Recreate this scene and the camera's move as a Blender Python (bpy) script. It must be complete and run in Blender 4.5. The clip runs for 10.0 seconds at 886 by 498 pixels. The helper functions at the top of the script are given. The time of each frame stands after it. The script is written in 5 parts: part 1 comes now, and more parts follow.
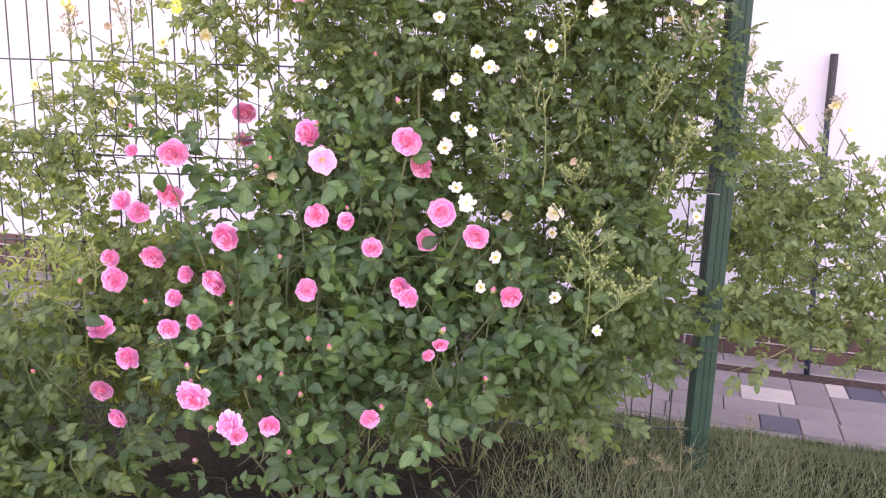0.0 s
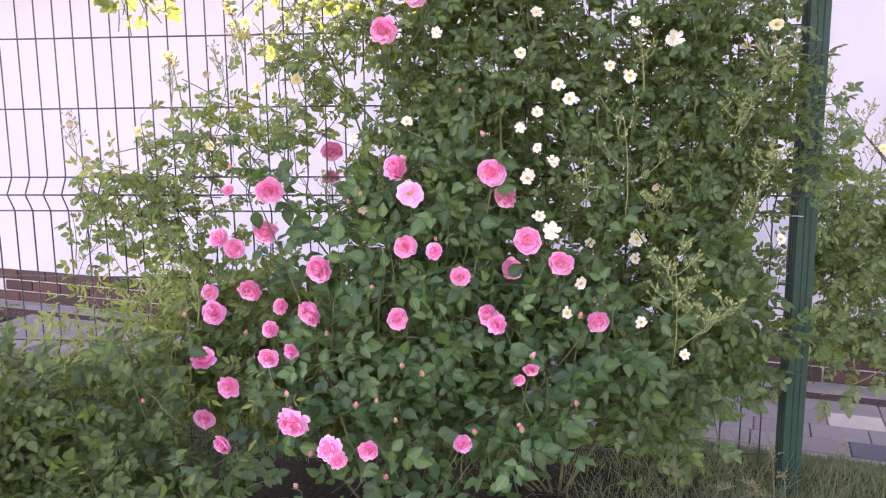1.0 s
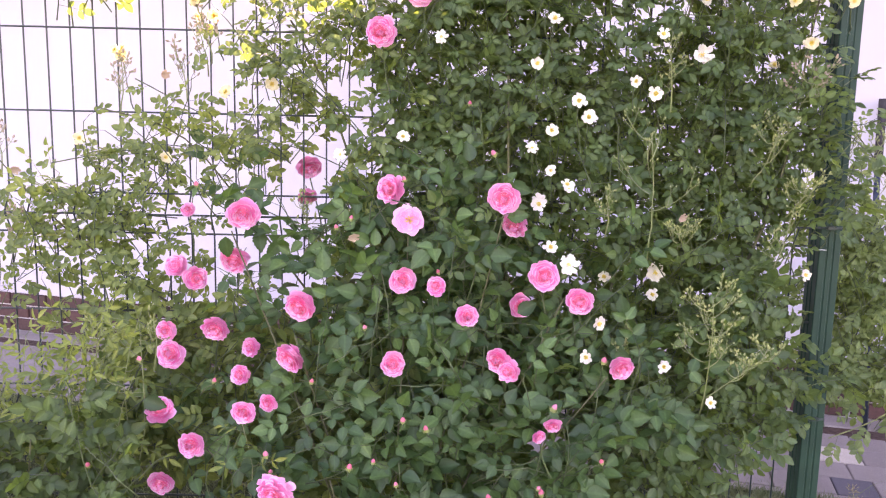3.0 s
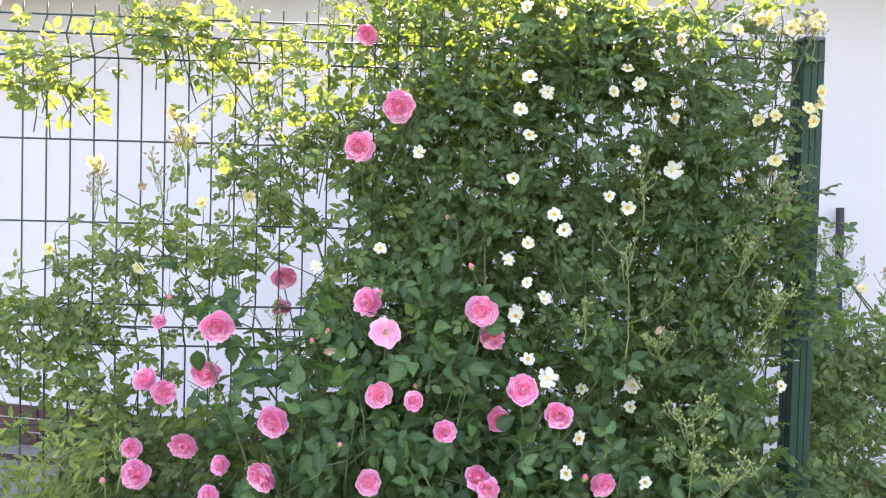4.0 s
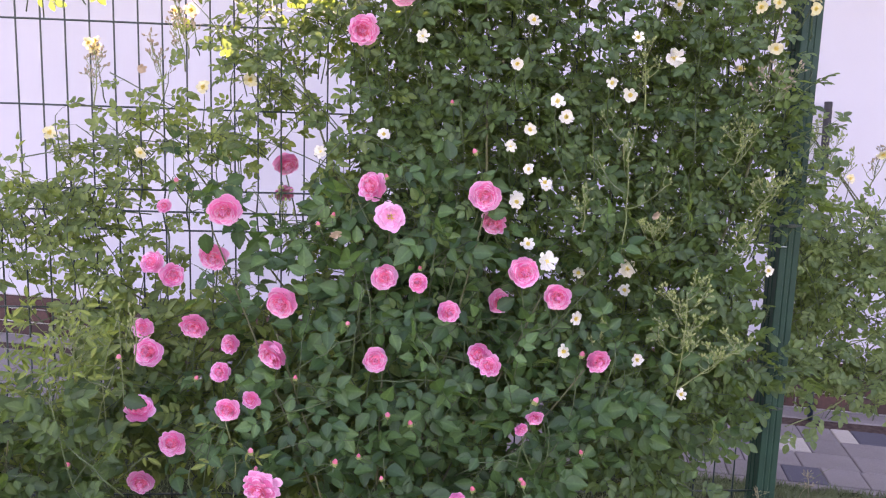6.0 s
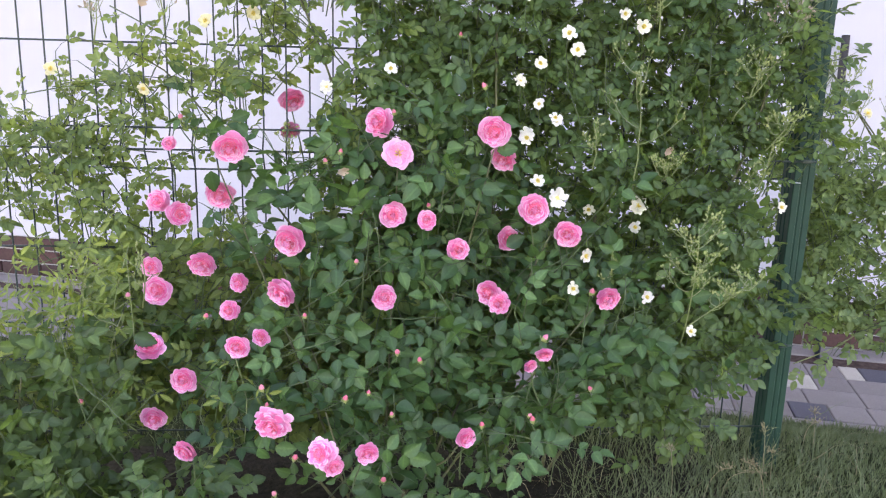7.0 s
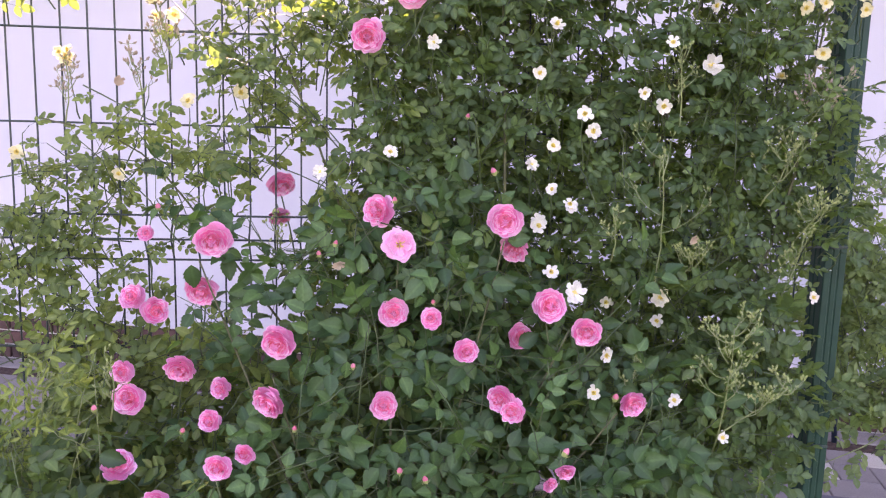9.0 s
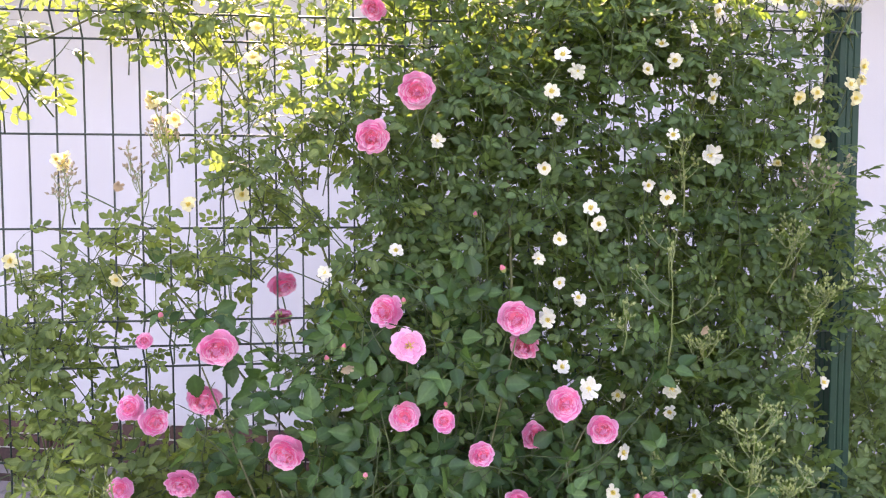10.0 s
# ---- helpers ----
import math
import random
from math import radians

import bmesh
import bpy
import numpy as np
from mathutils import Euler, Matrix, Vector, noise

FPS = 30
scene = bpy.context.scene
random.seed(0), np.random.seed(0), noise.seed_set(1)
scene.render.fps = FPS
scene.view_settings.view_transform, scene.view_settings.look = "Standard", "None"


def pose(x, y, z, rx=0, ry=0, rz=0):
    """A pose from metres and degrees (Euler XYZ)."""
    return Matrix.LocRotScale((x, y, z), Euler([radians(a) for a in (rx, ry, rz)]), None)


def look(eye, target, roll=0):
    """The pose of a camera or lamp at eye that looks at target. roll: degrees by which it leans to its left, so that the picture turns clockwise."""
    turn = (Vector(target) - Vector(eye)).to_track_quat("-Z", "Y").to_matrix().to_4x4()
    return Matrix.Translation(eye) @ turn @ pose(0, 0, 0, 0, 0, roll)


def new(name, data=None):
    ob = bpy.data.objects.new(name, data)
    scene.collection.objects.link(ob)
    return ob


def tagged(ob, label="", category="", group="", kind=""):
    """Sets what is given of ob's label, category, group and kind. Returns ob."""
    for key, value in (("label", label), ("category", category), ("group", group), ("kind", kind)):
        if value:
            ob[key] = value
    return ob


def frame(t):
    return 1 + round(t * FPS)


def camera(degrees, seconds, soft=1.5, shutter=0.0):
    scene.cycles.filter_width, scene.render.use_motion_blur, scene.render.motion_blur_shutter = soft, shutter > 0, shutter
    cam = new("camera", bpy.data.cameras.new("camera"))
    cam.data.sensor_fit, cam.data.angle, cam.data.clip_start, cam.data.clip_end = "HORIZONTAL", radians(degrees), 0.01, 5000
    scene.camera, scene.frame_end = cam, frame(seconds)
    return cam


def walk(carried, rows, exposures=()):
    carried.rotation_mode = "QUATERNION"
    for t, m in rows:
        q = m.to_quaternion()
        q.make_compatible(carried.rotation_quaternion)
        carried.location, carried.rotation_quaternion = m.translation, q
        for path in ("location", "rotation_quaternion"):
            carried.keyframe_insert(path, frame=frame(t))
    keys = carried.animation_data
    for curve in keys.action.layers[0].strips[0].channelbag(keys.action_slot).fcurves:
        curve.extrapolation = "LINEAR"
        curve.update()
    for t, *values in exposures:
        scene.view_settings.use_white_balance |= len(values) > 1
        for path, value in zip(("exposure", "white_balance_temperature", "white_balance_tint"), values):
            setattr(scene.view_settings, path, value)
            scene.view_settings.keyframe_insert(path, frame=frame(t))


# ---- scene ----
cam = camera(57.6, 10.0, 1.2)
METRES, EYE, TILT, LEAN, TURN = 1.1, 1.09, 0.0, 0.0, 1.3
ROWS = [
    (0.0, 0.0, 0.0, 0.0, 0.34, -11.89, -1.6),
    (0.5, 0.0093, -0.036, -0.0029, 5.33, -10.19, -0.23),
    (1.0, -0.0635, -0.0563, -0.0102, 4.14, -9.29, 0.46),
    (1.5, -0.1798, -0.077, -0.0059, -0.13, -9.63, 0.86),
    (2.0, -0.2361, -0.0119, -0.0081, -0.52, -9.88, -0.4),
    (2.2, -0.2462, 0.0377, -0.0059, -0.59, -9.81, -0.24),
    (3.3, -0.2718, 0.2006, 0.0091, -2.64, -7.18, -1.73),
    (3.5, -0.2783, 0.2043, 0.0103, -3.19, -5.51, -1.89),
    (4.0, -0.29, 0.1896, 0.0356, -4.35, -1.77, -1.46),
    (4.5, -0.3149, 0.1764, 0.0467, -5.78, 0.34, -0.28),
    (5.0, -0.3213, 0.1877, 0.0302, -6.03, -3.17, -1.37),
    (5.5, -0.3279, 0.1777, 0.0201, -6.3, -5.97, -2.02),
    (6.0, -0.346, 0.1626, 0.0101, -5.92, -8.95, -1.87),
    (6.2, -0.3451, 0.1639, 0.0090, -5.61, -10.03, -1.55),
    (7.3, -0.3490, 0.1860, -0.0080, -5.46, -13.42, -1.60),
    (7.5, -0.346, 0.1947, -0.0105, -5.31, -13.35, -1.75),
    (8.0, -0.3132, 0.2498, -0.0066, -4.79, -11.92, -2.13),
    (8.5, -0.3134, 0.2986, 0.0044, -4.8, -9.39, -2.44),
    (9.0, -0.3711, 0.3486, 0.0323, -6.58, -8.7, -1.47),
    (9.5, -0.4209, 0.3862, 0.0638, -7.77, -6.92, -0.84),
    (10.0, -0.4325, 0.3862, 0.0761, -8.66, -3.51, 0.03),
]
# seconds, stops, kelvin, tint
EXPOSURES = [
    (0.0, 3.58, 9600, 58), (0.5, 3.25, 8900, 52), (1.0, 3.25, 8800, 54), (2.0, 3.32, 8600, 59), (3.5, 3.42, 9000, 56), (4.0, 3.15, 8400, 30), (4.5, 3.08, 8200, 22), (5.5, 3.05, 8700, 44), (6.2, 2.98, 8300, 53),
    (7.3, 3.32, 8800, 34), (7.7, 3.32, 8800, 34), (8.1, 3.58, 8800, 44), (8.5, 3.22, 8600, 54), (9.0, 3.05, 8300, 54), (9.5, 3.4, 9400, 58), (10.0, 3.05, 8700, 42),
]
walk(cam, [(t, pose(0, 0, EYE, TILT, LEAN, TURN) @ pose(METRES * x, METRES * y, METRES * z, 90 + pitch, roll, yaw)) for t, x, y, z, yaw, pitch, roll in ROWS], EXPOSURES)

# steady light of a summer day: the sun stands behind the house, the garden side lies in open shade
world = bpy.data.worlds.new("sky")
scene.world = world
world.use_nodes = True
wn = world.node_tree
sky = wn.nodes.new("ShaderNodeTexSky")
sky.sky_type = "NISHITA"
sky.sun_disc = False
SUN_EL, SUN_AZ = 45.0, 4.0          # degrees above the horizon, degrees to the right of +y
sky.sun_elevation, sky.sun_rotation = radians(SUN_EL), radians(SUN_AZ)
wn.links.new(sky.outputs[0], wn.nodes["Background"].inputs[0])
wn.nodes["Background"].inputs[1].default_value = 0.15
sun = new("sun", bpy.data.lights.new("sun", "SUN"))
sun.data.energy, sun.data.angle, sun.data.color = 4.2, radians(0.5), (1.0, 0.94, 0.85)
sun_from = Vector((math.sin(radians(SUN_AZ)) * math.cos(radians(SUN_EL)), math.cos(radians(SUN_AZ)) * math.cos(radians(SUN_EL)), math.sin(radians(SUN_EL))))
sun.matrix_world = look(sun_from * 30, (0, 0, 0))

rng = random.Random(7)


# ---- materials ----
def material(name, color, rough=0.6, metal=0.0, spec=0.4):
    m = bpy.data.materials.new(name)
    m.use_nodes = True
    b = m.node_tree.nodes["Principled BSDF"]
    b.inputs["Base Color"].default_value = (*color, 1)
    b.inputs["Roughness"].default_value = rough
    b.inputs["Metallic"].default_value = metal
    b.inputs["Specular IOR Level"].default_value = spec
    return m, m.node_tree, b


def noise_node(nt, scale, detail=4.0, rough=0.55, coords="Object"):
    c = nt.nodes.new("ShaderNodeTexCoord")
    n = nt.nodes.new("ShaderNodeTexNoise")
    n.inputs["Scale"].default_value, n.inputs["Detail"].default_value, n.inputs["Roughness"].default_value = scale, detail, rough
    nt.links.new(c.outputs[coords], n.inputs["Vector"])
    return n


def ramp(nt, source, stops):
    r = nt.nodes.new("ShaderNodeValToRGB")
    while len(r.color_ramp.elements) < len(stops):
        r.color_ramp.elements.new(0.5)
    for e, (p, c) in zip(r.color_ramp.elements, stops):
        e.position, e.color = p, (*c, 1)
    nt.links.new(source, r.inputs[0])
    return r


def mixed(nt, a, b, fac, how="MIX"):
    m = nt.nodes.new("ShaderNodeMix")
    m.data_type, m.blend_type = "RGBA", how
    for v, i in ((a, 6), (b, 7)):
        if isinstance(v, tuple):
            m.inputs[i].default_value = (*v, 1)
        else:
            nt.links.new(v, m.inputs[i])
    if isinstance(fac, float):
        m.inputs[0].default_value = fac
    else:
        nt.links.new(fac, m.inputs[0])
    return m.outputs[2]


def bump(nt, b, height, strength=0.3, distance=0.004):
    k = nt.nodes.new("ShaderNodeBump")
    k.inputs["Strength"].default_value, k.inputs["Distance"].default_value = strength, distance
    nt.links.new(height, k.inputs["Height"])
    nt.links.new(k.outputs[0], b.inputs["Normal"])


def leafy(name, dark, light, through_color, rough=0.42, glow=0.45, single=False, grain=160.0):
    """A thin leaf or petal: gloss on top, light passing through; green leaves have a paler midrib."""
    green = light[1] > light[0] and light[1] > light[2]
    m, nt, b = material(name, dark, rough, spec=0.38)
    if single:
        rnd = nt.nodes.new("ShaderNodeObjectInfo").outputs["Random"]
    else:
        rnd = nt.nodes.new("ShaderNodeNewGeometry").outputs["Random Per Island"]
    r = ramp(nt, rnd, [(0.0, dark), (0.65, tuple((p + q) / 2 for p, q in zip(dark, light))), (1.0, light)])
    n = noise_node(nt, grain, 3)
    var = ramp(nt, n.outputs[0], [(0.3, (0.72, 0.74, 0.7)), (0.7, (1.12, 1.1, 1.1))])
    col = mixed(nt, r.outputs[0], var.outputs[0], 1.0, "MULTIPLY")
    at = nt.nodes.new("ShaderNodeAttribute")
    at.attribute_name = "rib"
    line = ramp(nt, at.outputs["Fac"], [(0.0, (0.90, 0.90, 0.90)), (0.45, (1.0, 1.0, 1.0)), (0.80, (1.04, 1.03, 1.0)), (0.90, (1.55, 1.42, 1.30))])
    col = mixed(nt, col, line.outputs[0], 1.0, "MULTIPLY") if green else col
    nt.links.new(col, b.inputs["Base Color"])
    bump(nt, b, n.outputs[0], 0.25, 0.001)
    t = nt.nodes.new("ShaderNodeBsdfTranslucent")
    tcol = mixed(nt, col, through_color, 0.7)
    nt.links.new(tcol, t.inputs[0])
    mix = nt.nodes.new("ShaderNodeMixShader")
    mix.inputs[0].default_value = glow
    nt.links.new(b.outputs[0], mix.inputs[1])
    nt.links.new(t.outputs[0], mix.inputs[2])
    nt.links.new(mix.outputs[0], nt.nodes["Material Output"].inputs[0])
    return m


M_LEAF_PINK = leafy("rose_leaf_deep", (0.015, 0.058, 0.022), (0.068, 0.162, 0.050), (0.20, 0.42, 0.05), 0.48, 0.28)
M_LEAF_PINK_ONE = leafy("rose_leaf_deep_single", (0.015, 0.058, 0.022), (0.068, 0.162, 0.050), (0.20, 0.42, 0.05), 0.48, 0.28, True)
M_LEAF_WHITE = leafy("climber_leaf", (0.019, 0.060, 0.026), (0.092, 0.178, 0.064), (0.34, 0.50, 0.06), 0.48, 0.40)
M_LEAF_WHITE_ONE = leafy("climber_leaf_single", (0.019, 0.060, 0.026), (0.092, 0.178, 0.064), (0.34, 0.50, 0.06), 0.48, 0.40, True)
M_LEAF_SHRUB = leafy("shrub_leaf", (0.015, 0.048, 0.016), (0.070, 0.138, 0.037), (0.26, 0.44, 0.05), 0.50, 0.35)
# for the bush behind the post: backlight and glare put into a lighter leaf colour
M_LEAF_LIGHT = leafy("light_climber_leaf", (0.046, 0.104, 0.045), (0.180, 0.270, 0.112), (0.40, 0.55, 0.10), 0.50, 0.46)
M_LEAF_PALER = leafy("climber_paler_leaf", (0.042, 0.094, 0.034), (0.165, 0.240, 0.074), (0.38, 0.52, 0.07), 0.48, 0.42)
M_LEAF_NEW = leafy("young_shoot", (0.060, 0.130, 0.030), (0.225, 0.305, 0.065), (0.40, 0.50, 0.08), 0.5, 0.40)
M_PETAL = leafy("pink_petal", (0.95, 0.16, 0.42), (0.98, 0.34, 0.60), (0.98, 0.42, 0.64), 0.6, 0.32, False, 90.0)
M_PETAL_OUT = leafy("pale_pink_petal", (0.95, 0.33, 0.60), (0.98, 0.52, 0.75), (0.97, 0.52, 0.72), 0.6, 0.28, False, 90.0)
M_PETAL_HEART = leafy("salmon_petal", (0.95, 0.16, 0.32), (0.98, 0.34, 0.46), (0.98, 0.42, 0.52), 0.6, 0.32, False, 90.0)
M_PETAL_RIM = leafy("petal_rim", (0.95, 0.46, 0.68), (0.97, 0.64, 0.80), (0.97, 0.62, 0.78), 0.6, 0.20, False, 90.0)
M_WHITE = leafy("white_petal", (0.84, 0.83, 0.68), (0.88, 0.88, 0.82), (0.90, 0.88, 0.74), 0.55, 0.35, True, 120.0)
M_CREAM = leafy("cream_petal", (0.80, 0.75, 0.45), (0.86, 0.82, 0.58), (0.90, 0.82, 0.45), 0.55, 0.35, True, 120.0)
M_BUD_PINK = leafy("bud_petal", (0.66, 0.13, 0.20), (0.80, 0.26, 0.36), (0.85, 0.30, 0.30), 0.6, 0.2, True)
M_FADED = leafy("faded_petal", (0.46, 0.34, 0.24), (0.62, 0.50, 0.38), (0.60, 0.45, 0.25), 0.7, 0.3, True)
M_STAMEN, _, _ = material("stamen_yellow", (0.90, 0.70, 0.16), 0.8)
M_YOLK = leafy("yellow_petal_foot", (0.86, 0.68, 0.16), (0.88, 0.76, 0.30), (0.9, 0.72, 0.2), 0.6, 0.3, True, 120.0)
M_STEM, nt, b = material("green_stem", (0.13, 0.20, 0.06), 0.5)
n = noise_node(nt, 60)
nt.links.new(ramp(nt, n.outputs[0], [(0.3, (0.030, 0.062, 0.022)), (0.7, (0.088, 0.132, 0.046))]).outputs[0], b.inputs["Base Color"])
M_STEM_PALE, nt, b = material("pale_young_stem", (0.22, 0.28, 0.10), 0.5)
n = noise_node(nt, 60)
nt.links.new(ramp(nt, n.outputs[0], [(0.3, (0.12, 0.17, 0.058)), (0.7, (0.23, 0.28, 0.105))]).outputs[0], b.inputs["Base Color"])
M_CANE, nt, b = material("woody_cane", (0.12, 0.10, 0.06), 0.75)
n = noise_node(nt, 90)
nt.links.new(ramp(nt, n.outputs[0], [(0.25, (0.040, 0.048, 0.022)), (0.75, (0.135, 0.145, 0.060))]).outputs[0], b.inputs["Base Color"])
bump(nt, b, n.outputs[0], 0.4, 0.002)
M_BUD, nt, b = material("green_bud", (0.20, 0.27, 0.10), 0.55)
n = noise_node(nt, 120)
nt.links.new(ramp(nt, n.outputs[0], [(0.3, (0.15, 0.22, 0.060)), (0.7, (0.31, 0.36, 0.125))]).outputs[0], b.inputs["Base Color"])
M_BUD_DRY, nt, b = material("dry_bud", (0.22, 0.17, 0.10), 0.7)
n = noise_node(nt, 120)
nt.links.new(ramp(nt, n.outputs[0], [(0.3, (0.18, 0.15, 0.09)), (0.7, (0.44, 0.36, 0.25))]).outputs[0], b.inputs["Base Color"])

M_WIRE, nt, b = material("fence_coating", (0.012, 0.035, 0.030), 0.38, spec=0.5)
n = noise_node(nt, 35)
nt.links.new(ramp(nt, n.outputs[0], [(0.35, (0.008, 0.022, 0.020)), (0.7, (0.018, 0.045, 0.036))]).outputs[0], b.inputs["Base Color"])
M_POST, nt, b = material("post_coating", (0.010, 0.075, 0.048), 0.55, spec=0.25)
n = noise_node(nt, 14, 6)
nt.links.new(ramp(nt, n.outputs[0], [(0.3, (0.006, 0.033, 0.021)), (0.6, (0.008, 0.045, 0.028)), (0.8, (0.014, 0.056, 0.037))]).outputs[0], b.inputs["Base Color"])
bump(nt, b, noise_node(nt, 400, 2).outputs[0], 0.08, 0.0005)
M_CLIP, _, _ = material("galvanised_clip", (0.55, 0.57, 0.58), 0.35, 0.9)

M_PLASTER, nt, b = material("white_plaster", (0.80, 0.80, 0.79), 0.85, spec=0.2)
n1, n2 = noise_node(nt, 0.9, 5), noise_node(nt, 260, 3)
c1 = ramp(nt, n1.outputs[0], [(0.3, (0.505, 0.505, 0.520)), (0.7, (0.560, 0.560, 0.585))])
c2 = ramp(nt, n2.outputs[0], [(0.3, (0.93, 0.93, 0.93)), (0.7, (1.0, 1.0, 1.0))])
nt.links.new(mixed(nt, c1.outputs[0], c2.outputs[0], 1.0, "MULTIPLY"), b.inputs["Base Color"])
bump(nt, b, n2.outputs[0], 0.35, 0.002)
M_BRICK, nt, b = material("plinth_brick", (0.17, 0.065, 0.045), 0.7)
rnd = nt.nodes.new("ShaderNodeObjectInfo").outputs["Random"]
c1 = ramp(nt, rnd, [(0.0, (0.058, 0.030, 0.026)), (0.5, (0.080, 0.038, 0.031)), (1.0, (0.104, 0.046, 0.037))])
n2 = noise_node(nt, 70, 5)
c2 = ramp(nt, n2.outputs[0], [(0.3, (0.75, 0.75, 0.75)), (0.75, (1.15, 1.12, 1.1))])
nt.links.new(mixed(nt, c1.outputs[0], c2.outputs[0], 1.0, "MULTIPLY"), b.inputs["Base Color"])
bump(nt, b, n2.outputs[0], 0.4, 0.002)
M_MORTAR, nt, b = material("pale_mortar", (0.55, 0.53, 0.49), 0.9)
n = noise_node(nt, 120)
nt.links.new(ramp(nt, n.outputs[0], [(0.3, (0.44, 0.42, 0.39)), (0.7, (0.62, 0.60, 0.56))]).outputs[0], b.inputs["Base Color"])
bump(nt, b, n.outputs[0], 0.4, 0.002)


def slab_material(name, low, high):
    m, nt, b = material(name, low, 0.85, spec=0.25)
    rnd = nt.nodes.new("ShaderNodeObjectInfo").outputs["Random"]
    c1 = ramp(nt, rnd, [(0.0, low), (1.0, high)])
    n2, n3 = noise_node(nt, 180, 5), noise_node(nt, 6, 4)
    c2 = ramp(nt, n2.outputs[0], [(0.3, (0.8, 0.8, 0.8)), (0.75, (1.12, 1.12, 1.12))])
    c3 = ramp(nt, n3.outputs[0], [(0.3, (0.85, 0.84, 0.82)), (0.7, (1.05, 1.05, 1.05))])
    nt.links.new(mixed(nt, mixed(nt, c1.outputs[0], c2.outputs[0], 1.0, "MULTIPLY"), c3.outputs[0], 1.0, "MULTIPLY"), b.inputs["Base Color"])
    bump(nt, b, n2.outputs[0], 0.3, 0.002)
    return m


M_SLAB = slab_material("grey_concrete", (0.232, 0.207, 0.190), (0.285, 0.256, 0.236))
M_SLAB_DARK = slab_material("dark_concrete", (0.105, 0.105, 0.122), (0.125, 0.125, 0.142))
M_SLAB_CREAM = slab_material("cream_concrete", (0.46, 0.42, 0.35), (0.52, 0.48, 0.40))
M_SOFFIT, nt, b = material("soffit_board", (0.16, 0.12, 0.09), 0.6)
n = noise_node(nt, 9, 6)
nt.links.new(ramp(nt, n.outputs[0], [(0.3, (0.11, 0.08, 0.06)), (0.7, (0.22, 0.17, 0.13))]).outputs[0], b.inputs["Base Color"])
M_ROOF, nt, b = material("roof_tile", (0.10, 0.05, 0.04), 0.7)
n = noise_node(nt, 5, 6)
nt.links.new(ramp(nt, n.outputs[0], [(0.3, (0.07, 0.035, 0.03)), (0.7, (0.14, 0.07, 0.055))]).outputs[0], b.inputs["Base Color"])
M_SOIL, nt, b = material("lawn_soil", (0.05, 0.045, 0.025), 0.95, spec=0.1)
n1, n2 = noise_node(nt, 1.6, 5), noise_node(nt, 60, 6)
c1 = ramp(nt, n1.outputs[0], [(0.35, (0.018, 0.015, 0.011)), (0.6, (0.030, 0.029, 0.018))])
c2 = ramp(nt, n2.outputs[0], [(0.3, (0.55, 0.55, 0.55)), (0.7, (1.3, 1.3, 1.3))])
nt.links.new(mixed(nt, c1.outputs[0], c2.outputs[0], 1.0, "MULTIPLY"), b.inputs["Base Color"])
bump(nt, b, n2.outputs[0], 0.9, 0.02)
M_LAWN, nt, b = material("lawn_floor", (0.03, 0.045, 0.016), 0.95, spec=0.1)
n1, n2 = noise_node(nt, 0.8, 5), noise_node(nt, 55, 6)
c1 = ramp(nt, n1.outputs[0], [(0.35, (0.019, 0.032, 0.011)), (0.65, (0.034, 0.047, 0.018))])
c2 = ramp(nt, n2.outputs[0], [(0.3, (0.55, 0.60, 0.50)), (0.7, (1.3, 1.25, 1.2))])
nt.links.new(mixed(nt, c1.outputs[0], c2.outputs[0], 1.0, "MULTIPLY"), b.inputs["Base Color"])
bump(nt, b, n2.outputs[0], 0.9, 0.02)
M_MULCH, nt, b = material("bark_mulch", (0.08, 0.05, 0.04), 0.95, spec=0.1)
n1, n2 = noise_node(nt, 40, 4), noise_node(nt, 160, 5)
c1 = ramp(nt, n1.outputs[0], [(0.3, (0.055, 0.036, 0.030)), (0.7, (0.125, 0.086, 0.070))])
nt.links.new(c1.outputs[0], b.inputs["Base Color"])
bump(nt, b, n2.outputs[0], 0.9, 0.01)
M_GRASS = leafy("grass_blade", (0.068, 0.112, 0.050), (0.190, 0.240, 0.126), (0.28, 0.36, 0.12), 0.6, 0.30)
M_STRAW = leafy("dry_straw", (0.26, 0.22, 0.12), (0.42, 0.37, 0.22), (0.45, 0.40, 0.2), 0.7, 0.25)
M_GRIP, nt, b = material("black_rubber_grip", (0.018, 0.018, 0.020), 0.6)
n = noise_node(nt, 50)
nt.links.new(ramp(nt, n.outputs[0], [(0.3, (0.012, 0.012, 0.014)), (0.7, (0.03, 0.03, 0.034))]).outputs[0], b.inputs["Base Color"])
M_TUBE, nt, b = material("blue_steel_tube", (0.025, 0.045, 0.075), 0.4, 0.4)
n = noise_node(nt, 30)
nt.links.new(ramp(nt, n.outputs[0], [(0.3, (0.018, 0.032, 0.055)), (0.7, (0.04, 0.065, 0.10))]).outputs[0], b.inputs["Base Color"])


